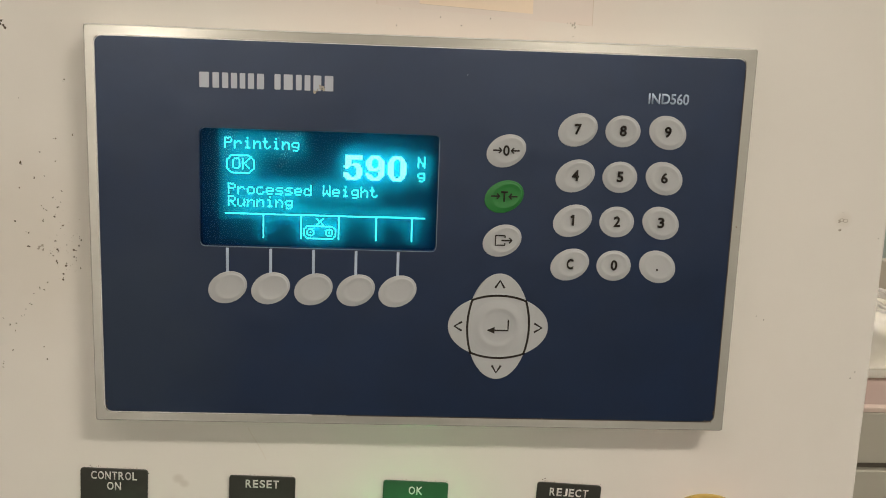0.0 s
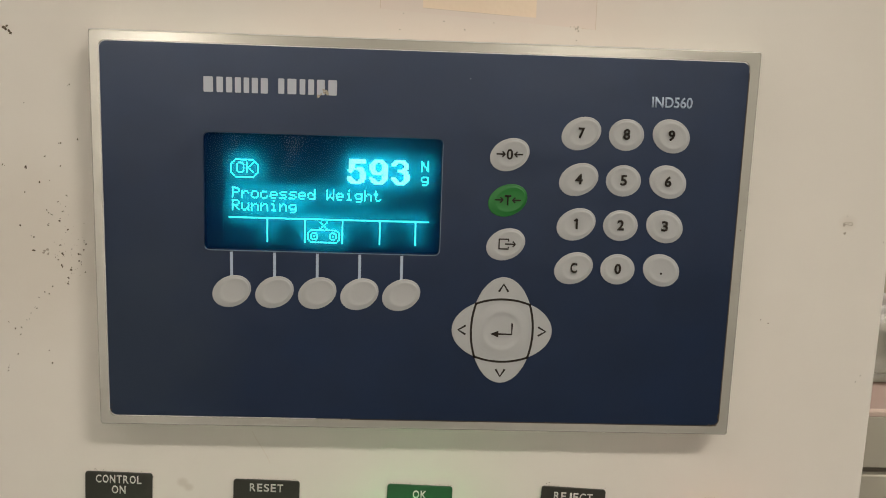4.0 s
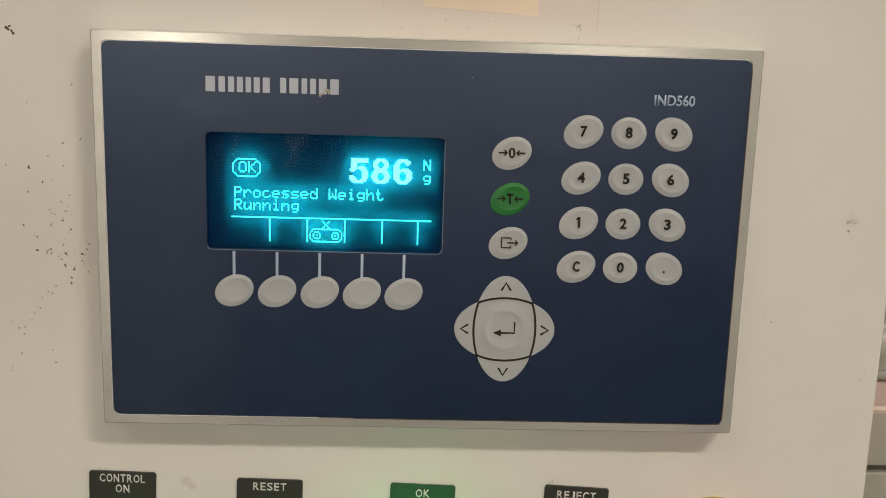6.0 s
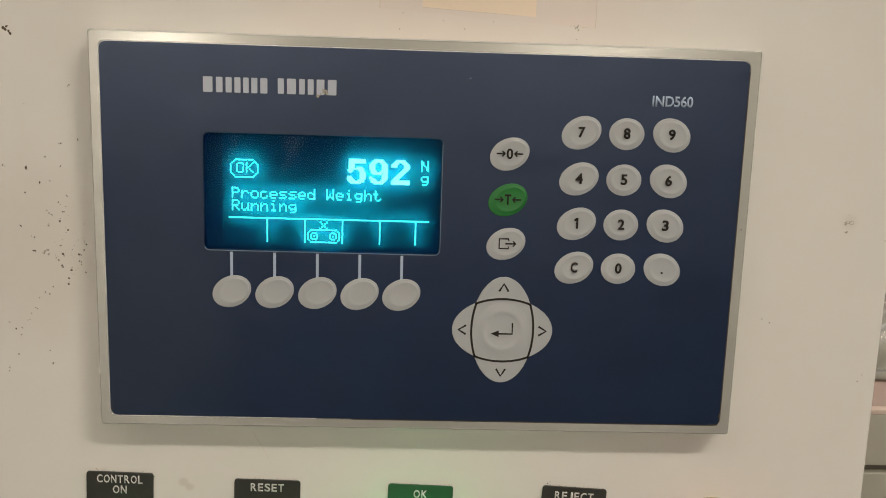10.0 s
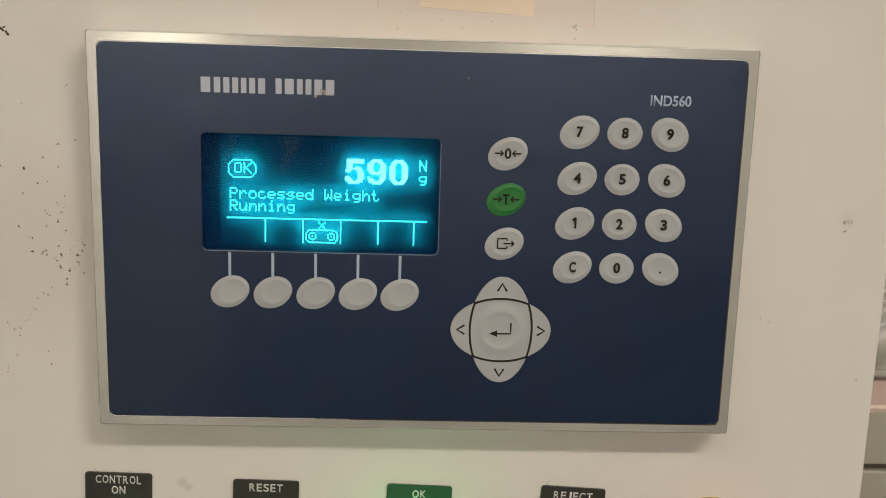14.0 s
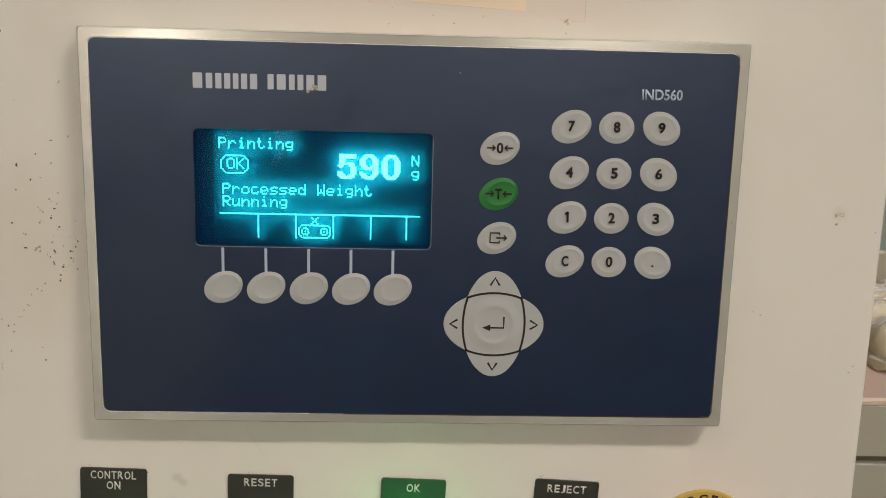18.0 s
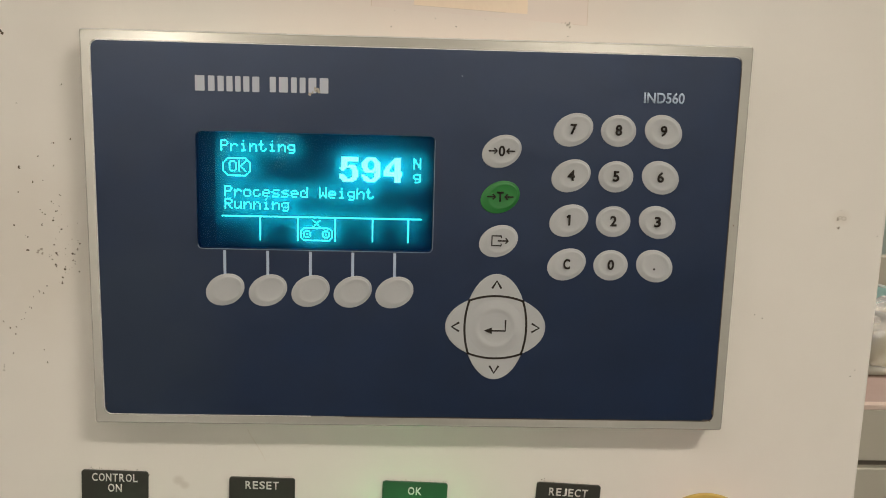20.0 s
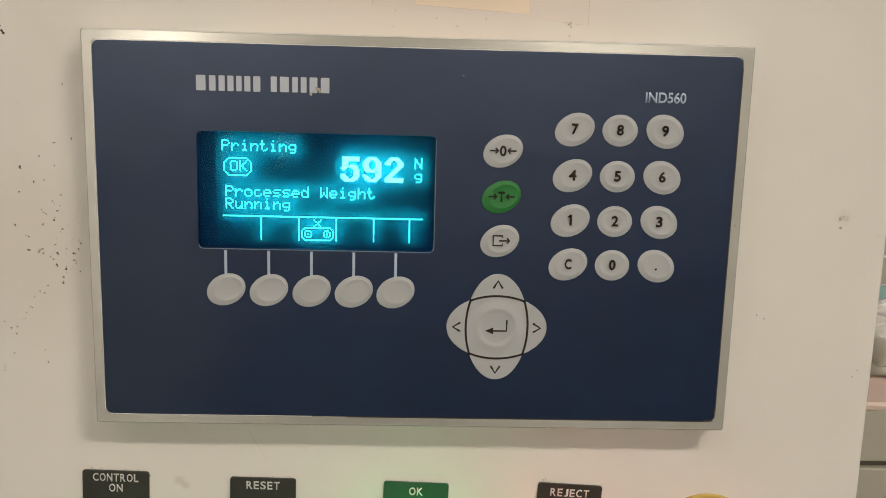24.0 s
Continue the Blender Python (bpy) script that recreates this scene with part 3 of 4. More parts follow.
for x in (-76.4, -59.25, -42.15, -25.15, -8.25):
    part("key_line", box(x / 1000 - 0.00055, x / 1000 + 0.00055, FACE - 0.0001, FACE, -0.0185, -0.0060), M_LINE, terminal, "pale printed line from display to key")

# keys
KEY_PROFILE = [(1.0, FACE + 0.0002), (1.0, FACE - 0.00022), (0.985, FACE - 0.00030), (0.94, FACE - 0.00033), (0.89, FACE - 0.00037), (0.82, FACE - 0.00051), (0.77, FACE - 0.00061),
               (0.73, FACE - 0.00064), (0.68, FACE - 0.00060), (0.60, FACE - 0.00049), (0.50, FACE - 0.00042), (0.3, FACE - 0.00039), (0.0, FACE - 0.00039)]


def key(name, x, z, a, b, turn, mat=M_KEY, label="white embossed oval key", dish=None):
    dish = dish or ((0.0010, 0.00035) if turn > 0 else (0.0004, 0.0001) if turn < 0 else (0.0, 0.0005))
    return part(name, lathe(KEY_PROFILE, x / 1000, z / 1000, a / 1000, b / 1000, turn, dish=dish), mat, terminal, label, smooth=True)


for x in (-76.39, -59.25, -42.06, -25.04, -8.13):
    key("soft_key", x, -22.2, 8.05, 6.25, 26, dish=(0.0009, 0.0004))
INK_Y = FACE - 0.00070
for row, z in ((("7", "8", "9"), 45.3), (("4", "5", "6"), 27.0), (("1", "2", "3"), 8.85), (("C", "0", "."), -9.2)):
    for ch, x, a, b, turn in zip(row, (61.6, 79.65, 97.65), (8.15, 7.05, 7.75), (6.3, 6.3, 6.5), (25, 0, -25)):
        k = key("number_key", x, z, a, b, turn)
        if ch == ".":
            part("key_point", lathe([(1, INK_Y), (1, INK_Y - 0.0002), (0, INK_Y - 0.0002)], x / 1000 - 0.0001, z / 1000 - 0.0012, 0.00045, 0.00045, 0, 14), M_INK, k, "printed decimal point")
        elif ch == "1":
            kx, kz = x / 1000, z / 1000 + 0.0003
            part("key_lettering", strip([(kx - 0.0009, kz + 0.0011), (kx + 0.0001, kz + 0.0020), (kx + 0.0002, kz + 0.00215), (kx + 0.0002, kz - 0.00215)], 0.00080, INK_Y - 0.00022, INK_Y), M_INK, k)
        else:
            lettering("key_lettering", ch, x / 1000, z / 1000 + 0.0003, 0.0043, INK_Y - 0.00022, M_INK, k, width=0.0030 if ch == "4" else 0.0027, bold=0.028)


def arrow(bm, x, z, length, way, head=0.0011):
    """A thin arrow along x from its tail to its tip."""
    strip([(x - way * length / 2, z), (x + way * length / 2, z)], 0.00060, INK_Y, INK_Y + 0.0002, bm)
    tip = x + way * length / 2
    strip([(tip - way * head, z + head), (tip, z), (tip - way * head, z - head)], 0.00060, INK_Y - 0.00002, INK_Y + 0.0002, bm)
    return bm


for z, mat, label, ch in ((36.1, M_KEY, "white zero key", "0"), (17.8, M_GREEN_KEY, "green tare key", "T"), (-0.1, M_KEY, "white transfer key", "")):
    k = key("function_key", 33.5, z, 8.15, 6.25, 25, mat, label)
    zz = z / 1000 + 0.0002
    if ch:
        lettering("key_lettering", ch, 0.0335, zz, 0.0042, INK_Y, M_INK, k, width=0.0026, bold=0.022)
        part("key_arrow", arrow(bmesh.new(), 0.0335 - 0.0036, zz, 0.0034, 1), M_INK, k)
        part("key_arrow", arrow(bmesh.new(), 0.0335 + 0.0036, zz, 0.0034, -1), M_INK, k)
    else:
        bm = strip([(0.0346, zz + 0.0011), (0.0346, zz + 0.0020), (0.0308, zz + 0.0020), (0.0308, zz - 0.0020), (0.0346, zz - 0.0020), (0.0346, zz - 0.0011)], 0.00060, INK_Y, INK_Y + 0.0002)
        part("key_arrow", arrow(bm, 0.0353, zz, 0.0042, 1), M_INK, k, "printed box and arrow")

# cursor cross
CX, CZ = 0.0335, -0.0360


def ellipse(cx, cz, a, b, n=72):
    return [(cx + a * math.cos(2 * math.pi * i / n), cz + b * math.sin(2 * math.pi * i / n)) for i in range(n)]


CROSS_Y = FACE - 0.0007


def inside(p, a, b):
    return ((p[0] - CX) / a) ** 2 + ((p[1] - CZ) / b) ** 2 <= 1


def cross_outline():
    """The outline of the two crossed ellipses, corner by corner."""
    pts = []
    for i in range(240):
        t = 2 * math.pi * i / 240
        r1 = 1 / math.hypot(math.cos(t) / 0.0206, math.sin(t) / 0.0133)
        r2 = 1 / math.hypot(math.cos(t) / 0.0128, math.sin(t) / 0.0223)
        r = max(r1, r2)
        pts.append((CX + r * math.cos(t), CZ + r * math.sin(t)))
    return pts


pad = part("cursor_pad", prism([cross_outline()], CROSS_Y, FACE + 0.0002, bevel=0.0003), M_KEY, terminal, "white cross-shaped cursor pad")
for a, b in ((0.0206, 0.0133), (0.0128, 0.0223)):
    other = (0.0128, 0.0223) if a > 0.015 else (0.0206, 0.0133)
    arcs, run = [], []
    for p in ellipse(CX, CZ, a - 0.0001, b - 0.0001, 160) * 2:
        if inside(p, other[0] + 0.0004, other[1] + 0.0004):
            run.append(p)
        else:
            if len(run) > 4:
                arcs.append(run)
            run = []
    for arc in arcs[1:3]:
        part("pad_line", strip(arc, 0.00088, CROSS_Y - 0.0001, CROSS_Y + 0.0002), M_INK, pad, "dark printed line between the pad's keys")
enter = part("enter_key", lathe([(1.48, CROSS_Y + 0.00002), (1.36, CROSS_Y - 0.00005), (1.20, CROSS_Y - 0.00024), (1.08, CROSS_Y - 0.00042), (1.0, CROSS_Y - 0.00047), (0.94, CROSS_Y - 0.00041),
                                 (0.85, CROSS_Y - 0.00019), (0.76, CROSS_Y - 0.00007), (0.5, CROSS_Y - 0.00003), (0, CROSS_Y - 0.00002)],
                                CX, CZ, 0.0080, 0.0080, 0, 56), M_KEY, pad, "round white enter key", smooth=True)
EY = CROSS_Y - 0.00024
bm = strip([(CX + 0.0041, CZ + 0.0032), (CX + 0.0041, CZ - 0.0014), (CX - 0.0020, CZ - 0.0014)], 0.00068, EY, EY + 0.0002)
part("enter_arrow", prism([[(CX - 0.0047, CZ - 0.0014), (CX - 0.0014, CZ - 0.0028), (CX - 0.0014, CZ + 0.0000)]], EY - 0.00003, EY + 0.0002, bm), M_INK, enter, "printed return arrow")
for dx, dz, px, pz in ((0, 1, 0, 0.0181), (0, -1, 0, -0.0181), (-1, 0, -0.0168, 0), (1, 0, 0.0168, 0)):
    tip = (CX + px + dx * 0.0012, CZ + pz + dz * 0.0014)
    s = 0.0019
    if dx:
        pts = [(tip[0] - dx * 0.0031, tip[1] + s), tip, (tip[0] - dx * 0.0031, tip[1] - s)]
    else:
        pts = [(tip[0] - s, tip[1] - dz * 0.0031), tip, (tip[0] + s, tip[1] - dz * 0.0031)]
    part("pad_arrow", strip(pts, 0.00085, CROSS_Y - 0.0001, CROSS_Y + 0.0002), M_INK, pad, "printed arrow head")


# ---- legend plates and pilot lamps ----
LETTER_WIDTH = {"C": 0.74, "O": 0.78, "N": 0.72, "T": 0.70, "R": 0.72, "L": 0.60, "E": 0.64, "S": 0.68, "J": 0.54, "K": 0.74}


def legend(lines, x, z, turn, lens, label, lamp_label, lit_name, plate=M_BLACK_PLATE):
    """Black engraved plate with its top left corner at x, z (mm from the terminal's middle), and the lamp through it."""
    wx, wz = mm(x, z)
    t = tagged(new("legend_plate"), label, "sign", "legend plates under the terminal")
    t.empty_display_size = 0.01
    t.matrix_basis = pose(wx, 0, wz, 0, -turn, 0)
    hole = [(0.0141 + 0.0112 * math.cos(2 * math.pi * i / 32), -0.0290 + 0.0112 * math.sin(2 * math.pi * i / 32)) for i in range(32)]
    part("plate", prism([rounded(0, 0.0282, -0.0450, 0, 0.0012, 4), hole], -0.0009, -0.0001, bevel=0.0002), plate, t)
    for text, dz, w in lines:
        share = [LETTER_WIDTH[ch] for ch in text]
        gap = 0.17
        unit = w / (sum(share) + gap * (len(text) - 1))
        at = 0.0141 - w / 2
        word = bmesh.new()
        for ch, s in zip(text, share):
            letter = lettering("plate_lettering", ch, at + s * unit / 2, dz, 0.0036, -0.00098, M_ENGRAVED, width=s * unit, bold=0.017)
            word.from_mesh(letter.data)
            bpy.data.objects.remove(letter)
            at += (s + gap) * unit
        part("plate_lettering", word, M_ENGRAVED, t)
    lamp = tagged(new(lit_name), lamp_label, "lamp", "pilot lamps under the terminal")
    lamp.empty_display_size = 0.01
    lamp.matrix_basis = t.matrix_basis @ pose(0.0141, 0, -0.0290)
    part("collar", lathe([(1, -0.0017), (1, -0.0045), (0.93, -0.0055), (0.84, -0.0055), (0.84, -0.0017)], 0, 0, 0.0138, 0.0138, 0, 40), M_CHROME, lamp, "metal collar", smooth=False)
    part("lens", lathe([(1, -0.0030), (1, -0.0095), (0.93, -0.0118), (0.7, -0.0132), (0, -0.0138)], 0, 0, 0.0112, 0.0112, 0, 36), lens, lamp, "", smooth=True)
    return lamp


legend([("CONTROL", -0.0030, 0.0192), ("ON", -0.0077, 0.0058)], -140.4, -104.5, -1.5, M_GREEN_DIM, "black engraved legend plate reading CONTROL ON", "faintly lit green push button lamp", "push_button_lamp")
legend([("RESET", -0.0034, 0.0142)], -77.8, -107.05, -1.2, M_GREEN_DIM, "black engraved legend plate reading RESET", "faintly lit green push button lamp", "push_button_lamp")
legend([("OK", -0.0041, 0.0060)], -11.8, -108.2, -1.9, M_GREEN_LENS, "black engraved legend plate reading OK, lit green", "bright green lit pilot lamp", "pilot_lamp", M_GREEN_PLATE)
reject_lamp = legend([("REJECT", -0.0040, 0.0170)], 55.3, -108.0, -3.1, M_RED_LENS, "black engraved legend plate reading REJECT", "red pilot lamp lens", "pilot_lamp")

# the glowing core of the reject lamp, which comes forward into the lens
reject_core = part("lamp_core", lathe([(0, -0.0022), (1, -0.0022), (1, 0.0), (0.8, 0.0022), (0, 0.0028)][::-1], 0, 0, 0.0095, 0.0095, 0, 28), M_RED_GLOW, reject_lamp, "glowing red lamp core")


def emergency_stop():
    x, z = mm(130.4, -136.5)
    t = thing("emergency_stop_button", x, 0, z, "red emergency stop button on a round yellow plate", "emergency button")
    part("yellow_plate", lathe([(1, -0.0001), (1, -0.0012), (0.985, -0.0016), (0, -0.0016)], 0, 0, 0.0239, 0.0239, 0, 64), M_YELLOW, t, "round yellow plate with dark lettering")
    word = "EMERGENCY"
    for i, ch in enumerate(word):
        a = radians(90 + 14.0 * (4 - i) + 2.0)
        lettering("plate_letter", ch, 0.0198 * math.cos(a), 0.0198 * math.sin(a), 0.0046, -0.0017, M_INK, t, turn=math.degrees(a) - 90, bold=0.02)
    part("button_head", lathe([(0.55, -0.0016), (0.55, -0.016), (1, -0.018), (1, -0.024), (0.9, -0.028), (0, -0.030)], 0, 0, 0.0180, 0.0180, 0, 40), M_RED, t, "red mushroom head", smooth=False)


emergency_stop()


# ---- stickers and dirt on the cabinet ----
def sheet(name, corners, y, mat, label):
    bm = prism([[mm(*c) for c in corners]], y, -0.00002)
    return tagged(part(name, bm, mat), label, "sticker")


film = sheet("film_sticker", [(-19.4, 91.2), (66.6, 86.1), (66.4, 140.0), (-19.5, 140.0)], -0.00006, M_FILM, "yellowed clear film stuck on the cabinet's face")
bm = strip([mm(61, 86.43), mm(66.6, 86.1), mm(66.4, 139.9)], 0.00022, -0.00012, -0.00004)
part("film_edge", bm, M_FILM_EDGE, film, "grimy edge of the film")
part("film_edge", strip([mm(-19.3, 91.4), mm(-19.4, 139.9)], 0.00030, -0.00012, -0.00004), M_FILM_EDGE, film, "grimy edge of the film")
paper = sheet("paper_label", [(-2.5, 92.2), (42.6, 89.9), (42.0, 136.0), (-2.5, 137.0)], -0.00014, M_PAPER, "blank cream paper label on the film")
part("paper_edge", strip([mm(-2.5, 92.15), mm(34.0, 90.25)], 0.00016, -0.00017, -0.0001), M_FILM_EDGE, paper, "dirty lower edge")


def flake(bm, x, z, size, rnd):
    n = rnd.randint(4, 6)
    turn = rnd.uniform(0, 6.28)
    squash = rnd.uniform(0.45, 0.9)
    ring = []
    for i in range(n):
        a = 2 * math.pi * i / n
        r = size * rnd.uniform(0.65, 1.15)
        u, w = r * math.cos(a), r * math.sin(a) * squash
        ring.append(bm.verts.new((x + u * math.cos(turn) - w * math.sin(turn), -0.00004, z + u * math.sin(turn) + w * math.cos(turn))))
    top = bm.verts.new((x, -0.0003, z))
    for i in range(n):
        bm.faces.new((ring[i], ring[(i + 1) % n], top))


SPECKS_A = [(-164.9, 78.1), (-159.4, 49.9), (-141.4, 57.7), (-138.9, 36.4), (-145.7, 34.4), (-152.0, 29.0), (-146.1, 25.3), (-159.8, 24.3), (-168.9, 25.2),
            (-163.0, 0.7), (-151.9, 1.0), (-150.4, 5.5), (-157.8, -4.0), (-157.7, -9.6), (-147.5, -7.1), (-146.8, -10.6), (-148.3, -13.2), (-147.0, -16.0),
            (-143.4, -17.3), (-144.5, -20.7), (-144.8, -23.1), (-142.8, -8.6), (-137.7, -5.0), (-137.0, -6.4), (-138.0, -8.7), (-140.2, -10.7), (-140.1, -13.5)]
SPECKS_B = [(-139.2, -14.9), (-137.5, -18.2), (-151.1, -24.4), (-154.4, -26.6), (-152.6, -27.5), (-156.8, -29.1), (-158.6, -33.4), (-160.3, -35.9), (-162.1, -38.8),
            (-169.7, -39.7), (-166.9, -42.5), (-164.5, -42.0), (-164.9, -45.1), (-166.3, -53.4), (-153.5, -51.7), (-152.5, -57.1), (-170.3, -58.4), (-170.6, -60.9)]
SPECKS_D = [(-154.7, 18.5), (-150.6, 19.3), (-160.7, 14.3), (-147.6, 10.7), (-144.3, 13.5), (-146.0, 6.8), (-144.6, 8.9), (-147.3, 3.0), (-147.1, -7.0), (-146.4, -10.5), (-144.1, -0.6), (-151.5, 6.2)]
SPECKS_C = [(-10.2, 89.8), (-11.4, 83.5), (6.0, 87.3), (14.4, 84.3), (25.9, 87.4), (59.2, 81.7), (56.6, 86.9), (177.5, 14.0), (177.1, 6.5), (194.0, 3.4),
            (144.9, -31.5), (148.2, -33.1), (190.8, -55.3), (189.0, -58.2),
            (-136.5, -103.7), (-133.0, -103.9), (-117.0, -104.6), (-112.1, -107.0), (58.5, -106.6), (57.4, -107.2)]
rnd = random.Random(4)
bm = bmesh.new()
for x, z in SPECKS_A + SPECKS_B + SPECKS_D:
    flake(bm, *mm(x, z), rnd.uniform(0.00026, 0.0006), rnd)
    if rnd.random() < 0.6:
        flake(bm, *mm(x + rnd.uniform(-1.2, 1.2), z + rnd.uniform(-1.2, 1.2)), rnd.uniform(0.0002, 0.0004), rnd)
for x, z in ((-146.9, -16.0), (-147.1, -15.3), (-140.1, -10.6), (-140.0, -13.4), (-137.6, -18.1), (-146.7, -10.6)):
    flake(bm, *mm(x, z), 0.00052, rnd)
for x, z, size in ((-159.9, 24.5, 0.0009), (-159.6, 23.8, 0.0006), (-158.3, -9.5, 0.0007)):
    flake(bm, *mm(x, z), size, rnd)
for x, z in SPECKS_C:
    flake(bm, *mm(x, z), rnd.uniform(0.0002, 0.0004), rnd)
for dx, dz in ((0, 0), (1.3, -0.6), (-0.8, 0.7), (1.9, -1.4), (0.5, 1.2)):
    flake(bm, *mm(-165.2 + dx, 78.3 + dz), 0.0009, rnd)
on_cabinet(tagged(part("dirt_specks", bm, M_DIRT, cabinet, "dark brown dirt specks"), kind="stuff"))
bm = bmesh.new()
for x, z, n, s in ((-153.3, -9.8, 10, 1.2), (58.7, 86.3, 7, 1.1), (176.6, 10.3, 4, 0.5), (176.9, 6.6, 4, 0.6)):
    for i in range(n):
        flake(bm, *mm(x + rnd.uniform(-s, s), z + rnd.uniform(-s, s)), rnd.uniform(0.0003, 0.0007), rnd)
for x, z, r in ((177.4, 10.9, 0.75), (179.0, 10.6, 0.95)):
    strip([mm(x + r * math.cos(a * 0.45), z + 0.75 * r * math.sin(a * 0.45)) for a in range(14)], 0.00022, -0.00012, 0.00002, bm, closed=True)
for i in range(36):
    flake(bm, *mm(rnd.gauss(-143.0, 4.5), rnd.gauss(-10.0, 6.0)), rnd.uniform(0.0001, 0.00024), rnd)
for x, z, drop in ((-140.0, -104.3, 0.026), (-77.4, -106.8, 0.021), (-11.4, -108.0, 0.033), (55.7, -107.8, 0.054)):
    for i in range(26):
        along = 28.0 * rnd.random() ** 0.8
        flake(bm, *mm(x + along, z - drop * along + rnd.uniform(-0.1, 0.35)), rnd.uniform(0.0001, 0.00026), rnd)
on_cabinet(tagged(part("grey_smudges", bm, M_SMUDGE, cabinet, "grey dried smudges"), kind="stuff"))
bm = bmesh.new()
for dx, dz in ((-1.2, -0.6), (0, 0.1), (0.9, 0.6), (-0.2, 1.0), (-2.2, -1.3), (1.4, -0.2)):
    flake(bm, (-40.2 + dx) / 1000, (57.9 + dz) / 1000, 0.0008, rnd)
for v in bm.verts:
    v.co.y += FACE - 0.0001
part("grime_spot", bm, M_SMUDGE, terminal, "dried grime over the printed mark")

# grime in the corners of the frame and along its lower edge
bm = bmesh.new()
for x, z, n, sx, sz in ((124.8, -75.3, 14, 2.0, 0.35), (126.8, -70.5, 7, 0.25, 2.6), (-125.6, -73.0, 6, 0.4, 2.2), (-30.0, -75.6, 5, 3.0, 0.25), (60.0, -75.6, 4, 18.0, 0.2),
                        (129.0, 8.0, 1, 0.3, 0.5), (62.0, 75.6, 5, 26.0, 0.25), (30.0, 75.3, 3, 9.0, 0.2)):
    for i in range(n):
        flake(bm, (x + rnd.uniform(-sx, sx)) / 1000, (z + rnd.uniform(-sz, sz)) / 1000, rnd.uniform(0.00018, 0.00045), rnd)
for v in bm.verts:
    v.co.y += FACE - 0.00002
tagged(part("edge_grime", bm, M_DIRT, terminal, "dark grime along the frame"), kind="stuff")
# pale lint on the overlay and the display window
bm = bmesh.new()
for x, z, size in ((-10.0, 32.6, 0.00022), (-2.6, 24.0, 0.00018), (-20.8, 23.4, 0.00030), (16.9, 65.2, 0.00030)):
    flake(bm, x / 1000, z / 1000, size, rnd)
for v in bm.verts:
    v.co.y += FACE - 0.00002
tagged(part("lint", bm, M_LINE, terminal, "tiny pale lint specks"), kind="stuff")
# dried dust in the lower corners of the overlay
bm = bmesh.new()
for x, z, n, sx, sz in ((-116.0, -62.0, 34, 6.0, 8.0), (-96.0, -66.0, 16, 10.0, 5.0), (112.0, -64.0, 16, 8.0, 6.0), (35.0, 52.0, 14, 9.0, 4.0)):
    for i in range(n):
        flake(bm, rnd.gauss(x, sx) / 1000, rnd.gauss(z, sz) / 1000, rnd.uniform(0.00008, 0.00022), rnd)
for v in bm.verts:
    v.co.x, v.co.z = min(0.1255, max(-0.1255, v.co.x)), min(0.0742, max(-0.0748, v.co.z))
    v.co.y = FACE + v.co.y * 0.2
tagged(part("dust", bm, M_DUST, terminal, "faint dried dust"), kind="stuff")
on_cabinet(part("scuff", strip([mm(-69.9, -85.6), mm(-68.3, -88.9), mm(-66.1, -92.4), mm(-63.7, -96.8), mm(-62.3, -100.0)], 0.00045, -0.00003, 0.0001), M_SCUFF, cabinet, "faint grey scuff"))


# ---- conveyor behind the cabinet ----
def conveyor():
    t = thing("belt_conveyor", 0.6, 0.73, 0, "grey steel belt conveyor with a pale pink belt", "conveyor")
    x0, x1 = -1.4, 2.0
    part("belt", box(x0, x1, -0.225, 0.225, 0.938, 0.950, 0.003), M_BELT, t, "pale pink belt")
    part("front_lip", box(x0, x1, -0.236, -0.2255, 0.9470, 0.9525, 0.0012), M_LIP, t, "pale pink edge strip")
    part("belt_groove", box(x0, x1, -0.2256, -0.2249, 0.940, 0.9506), M_GROOVE, t, "dark red line along the belt's edge")
    part("rear_lip", box(x0, x1, 0.2255, 0.240, 0.940, 0.960, 0.002), M_LIP, t, "pale edge strip")
    part("side_plate", box(x0, x1, -0.235, -0.2257, 0.8932, 0.9470, 0.0012), M_FRAME, t, "grey steel side plate")
    part("slot", box(x0, x1, -0.228, -0.215, 0.8862, 0.8931), M_DARK, t, "dark slot")
    part("lower_plate", box(x0, x1, -0.235, -0.223, 0.62, 0.8860, 0.002), M_FRAME, t, "grey steel lower plate")
    part("rear_plate", box(x0, x1, 0.223, 0.235, 0.62, 0.9395, 0.002), M_FRAME, t)
    part("bed", box(x0, x1, -0.214, 0.222, 0.90, 0.937), M_FRAME, t)
    part("guide_rail", box(x0, x1, 0.246, 0.262, 0.966, 1.012, 0.003), M_FRAME, t, "steel rear guide rail")
    for x in (-1.2, 0.3, 1.8):
        part("rail_post", box(x, x + 0.02, 0.2625, 0.275, 0.70, 1.005), M_FRAME, t)
        for y in (-0.22, 0.18):
            part("leg", box(x, x + 0.04, y, y + 0.04, 0.0, 0.619), M_FRAME, t)


conveyor()


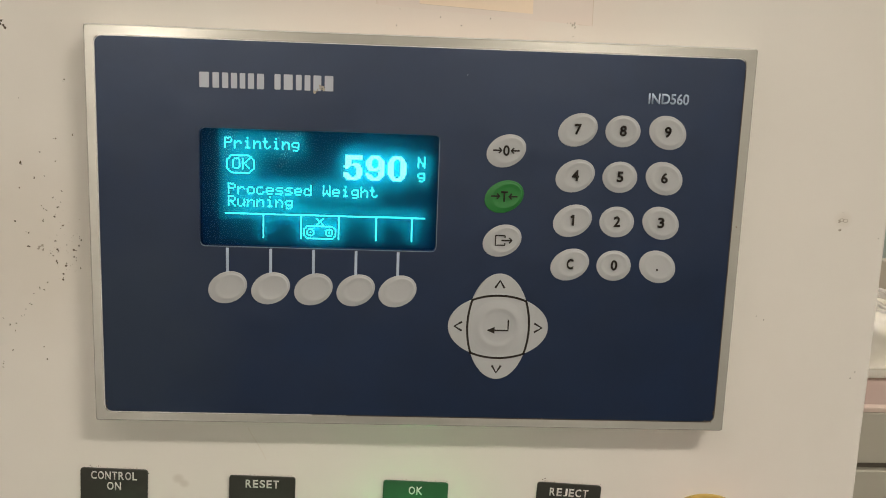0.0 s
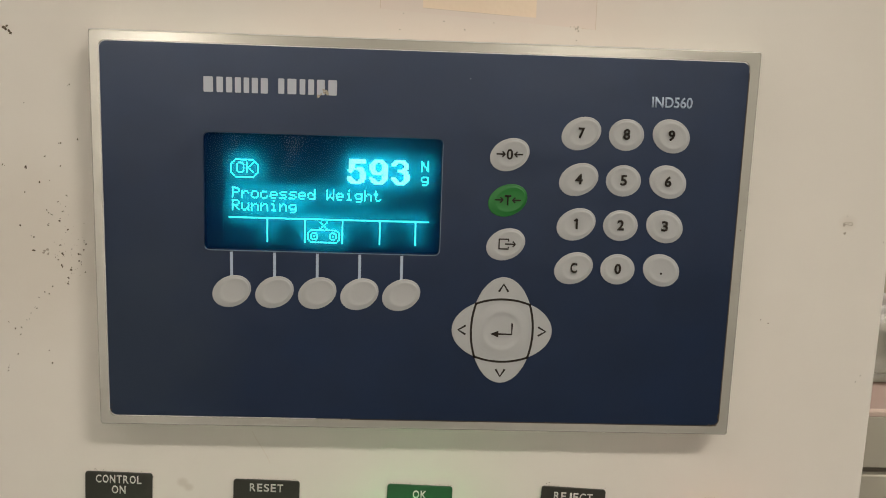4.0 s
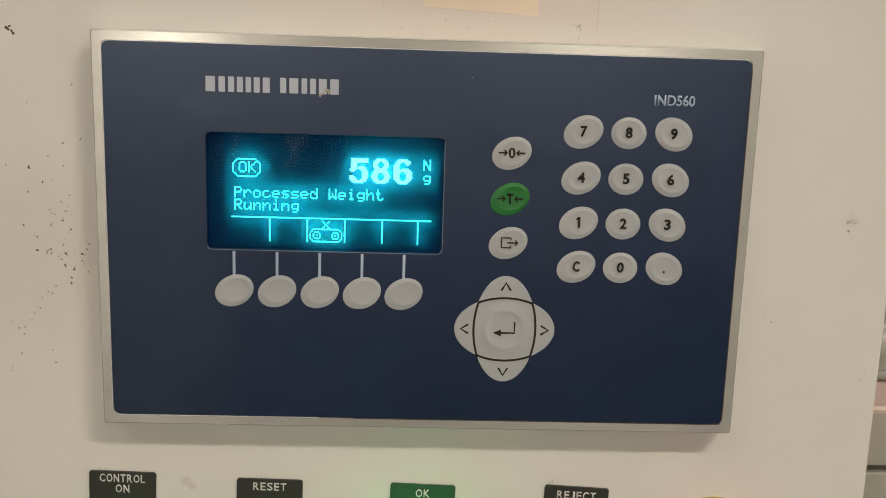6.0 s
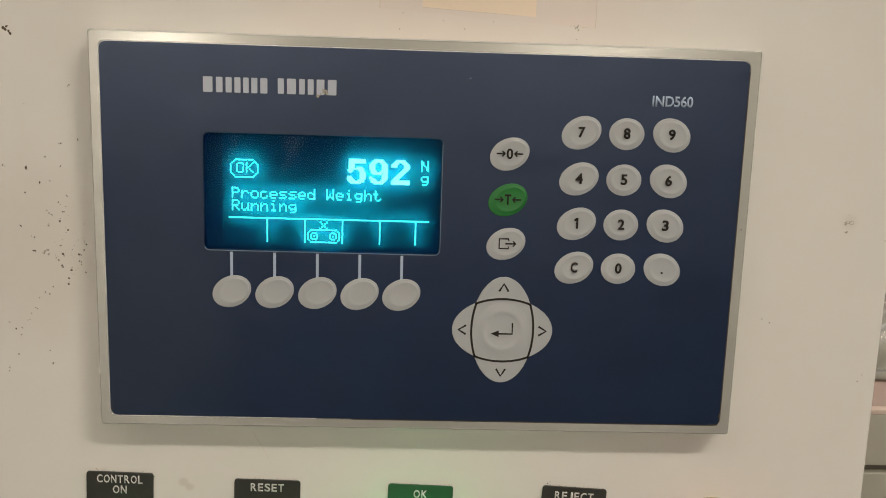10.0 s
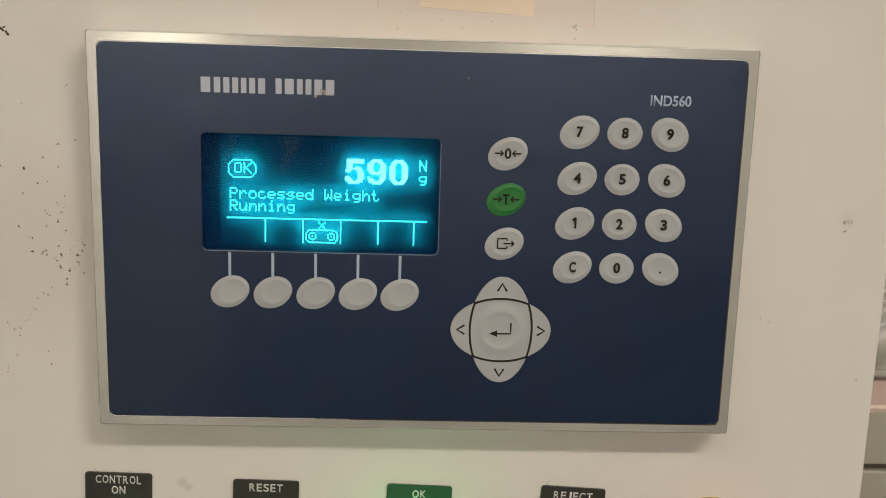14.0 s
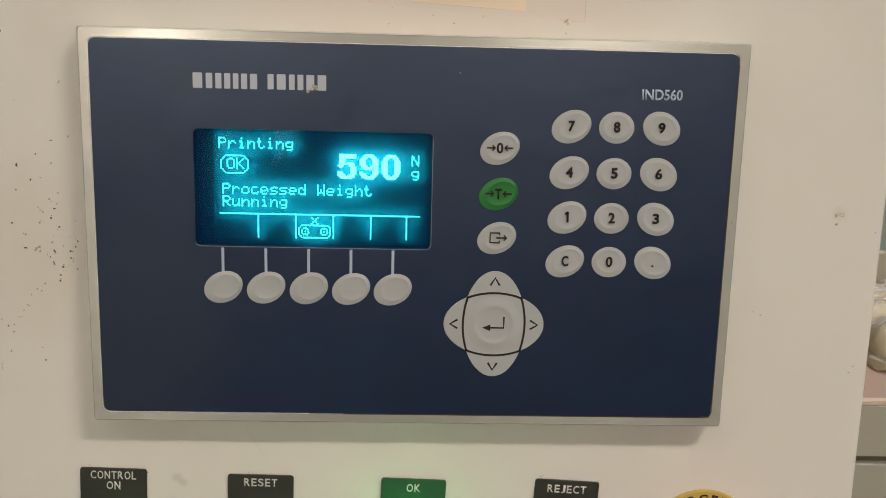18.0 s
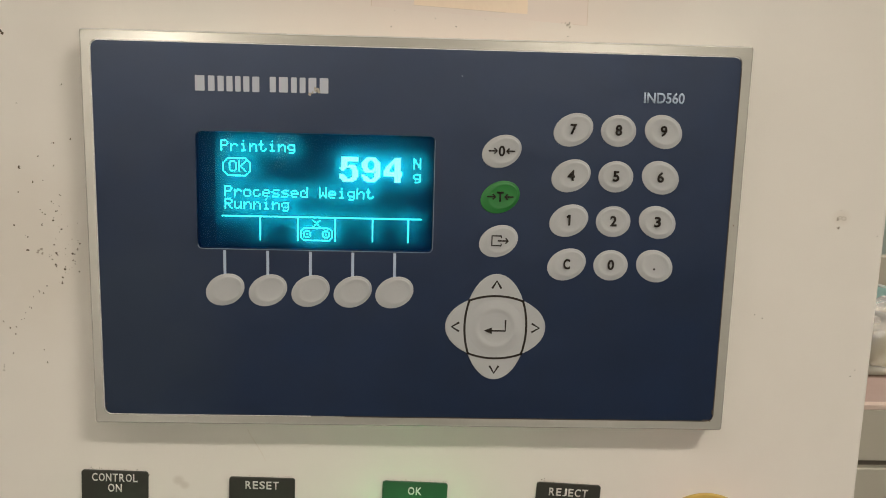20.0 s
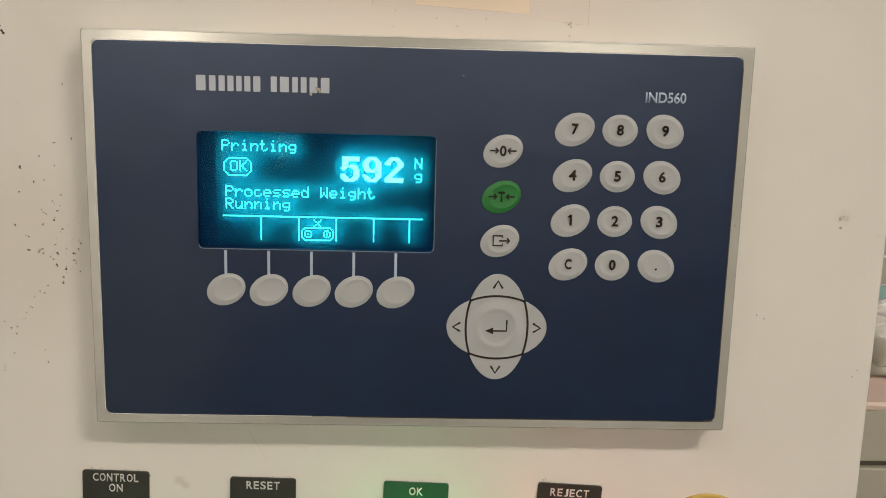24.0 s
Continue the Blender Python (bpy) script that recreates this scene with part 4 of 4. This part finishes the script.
def bag(x, base, top, label, seed, band=None):
    """A pillow bag lying on the belt: filling and film."""
    t = thing("food_bag", x, 0.735, 0.9505, label, "bag", "bags on the belt")
    rn = random.Random(seed)
    off = Vector((rn.uniform(0, 50), rn.uniform(0, 50), 0))
    for name, lo, hi, mat, half in (("filling", 0.0, 0.042, base, 0.098), ("film", 0.0, 0.055, top, 0.125)):
        bm = bmesh.new()
        n = 22
        grid = {}
        for side in (0, 1):
            for i in range(n + 1):
                for j in range(n + 1):
                    u, w = 2 * i / n - 1, 2 * j / n - 1
                    puff = max(0.0, (1 - u ** 4) * (1 - w ** 4)) ** 0.6
                    p = Vector((u * half, w * half * 1.15, 0))
                    k = noise.fractal(p * 22 + off, 1.0, 2.0, 4)
                    z = (hi * puff * (0.82 + 0.30 * k) + 0.006) if side else 0.001 * (1 - puff) + 0.0005
                    grid[side, i, j] = bm.verts.new((p.x, p.y, z))
        for side in (0, 1):
            for i in range(n):
                for j in range(n):
                    bm.faces.new([grid[side, *c] for c in ((i, j), (i + 1, j), (i + 1, j + 1), (i, j + 1))])
        ends = [(i, 0) for i in range(n)] + [(n, j) for j in range(n)] + [(n - i, n) for i in range(n)] + [(0, n - j) for j in range(n)]
        for a, c in zip(ends, ends[1:] + ends[:1]):
            bm.faces.new((grid[0, *a], grid[0, *c], grid[1, *c], grid[1, *a]))
        ob = part(name, bm, mat, t, "clear crinkled film" if name == "film" else "", smooth=True)
    if band:
        bm = bmesh.new()
        n, w0, w1, half = 16, band[1], band[2], 0.125
        rows = []
        for j in range(7):
            row = []
            for i in range(n + 1):
                u, w = 1.9 * i / n - 0.95, w0 + (w1 - w0) * j / 6
                p = Vector((u * half, w * half * 1.15, 0))
                puff = max(0.0, (1 - u ** 4) * (1 - w ** 4)) ** 0.6
                row.append(bm.verts.new((p.x, p.y, 0.055 * puff * (0.82 + 0.30 * noise.fractal(p * 22 + off, 1.0, 2.0, 4)) + 0.0075)))
            rows.append(row)
        for a, c in zip(rows, rows[1:]):
            for i in range(n):
                bm.faces.new((a[i], a[i + 1], c[i + 1], c[i]))
        bmesh.ops.solidify(bm, geom=list(bm.faces), thickness=0.0004)
        part("printed_band", bm, band[0], t, band[3], smooth=True)
    return t


M_FILLING = material("golden_food", (0.45, 0.33, 0.10), 0.6, vary=0.25, grain=70, stain=0.4, stain_colour=(0.62, 0.52, 0.34), stain_scale=30)
M_FILLING_GREY = material("grey_food", (0.27, 0.25, 0.20), 0.6, vary=0.2, grain=60, stain=0.4, stain_colour=(0.36, 0.33, 0.27), stain_scale=25)
M_FILLING_PALE = material("pale_food", (0.84, 0.80, 0.71), 0.6, vary=0.15, grain=60, stain=0.3, stain_colour=(0.5, 0.4, 0.2), stain_scale=20)
M_FILLING_BROWN = material("brown_food", (0.36, 0.31, 0.21), 0.6, vary=0.25, grain=60, stain=0.4, stain_colour=(0.45, 0.38, 0.28), stain_scale=25)
M_BAG = pane_material("bag_film", (0.93, 0.93, 0.91), 0.42, haze=0.12, haze_colour=(0.80, 0.79, 0.75))
M_BAND_WHITE = material("white_film_print", (0.72, 0.72, 0.70), 0.45, vary=0.08, grain=60)
M_BAND_TEAL = material("teal_film_print", (0.36, 0.58, 0.55), 0.4, vary=0.12, grain=40)
bags = [bag(0.62, M_FILLING_PALE, M_BAG, "clear plastic bag of pale food on the belt", 3), bag(0.62 - 0.29, M_FILLING_GREY, M_BAG, "clear plastic bag of greyish food on the belt", 5),
        bag(0.62 - 0.58, M_FILLING, M_BAG, "clear plastic bag of golden food on the belt", 8, (M_BAND_WHITE, 0.45, 0.97, "white printed end")), bag(0.62 - 0.87, M_FILLING_BROWN, M_BAG, "clear plastic bag of brown food, half printed teal, on the belt", 11, (M_BAND_TEAL, 0.05, 0.97, "teal printed half"))]


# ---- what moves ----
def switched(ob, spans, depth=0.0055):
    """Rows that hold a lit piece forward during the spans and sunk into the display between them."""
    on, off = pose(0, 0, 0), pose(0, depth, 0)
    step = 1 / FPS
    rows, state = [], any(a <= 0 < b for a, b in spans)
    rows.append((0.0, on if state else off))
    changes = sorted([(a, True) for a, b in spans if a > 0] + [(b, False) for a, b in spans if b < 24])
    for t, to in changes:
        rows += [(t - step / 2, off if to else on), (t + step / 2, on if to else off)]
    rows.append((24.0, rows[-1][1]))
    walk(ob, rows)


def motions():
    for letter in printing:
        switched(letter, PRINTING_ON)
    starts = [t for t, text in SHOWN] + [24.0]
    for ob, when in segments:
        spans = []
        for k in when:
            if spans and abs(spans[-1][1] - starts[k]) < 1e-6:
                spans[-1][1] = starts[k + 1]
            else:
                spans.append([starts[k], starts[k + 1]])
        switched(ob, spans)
    walk(reject_core, [(0, pose(0, 0.012, 0)), (23.1, pose(0, 0.012, 0)), (23.2, pose(0, -0.0088, 0)), (24.0, pose(0, -0.0088, 0))])
    for ob in bags:
        x, y, z = ob.matrix_basis.translation
        rows = []
        for t, run in ((0, 0), (2.6, 0), (3.0, 0.04), (4.2, 0.285), (4.5, 0.29), (14.0, 0.29), (14.4, 0.302), (15.6, 0.305), (16.4, 0.53), (18.0, 0.60), (18.6, 0.85), (20.0, 0.87), (24.0, 0.875)):
            rows.append((t, pose(x + run, y, z)))
        walk(ob, rows)


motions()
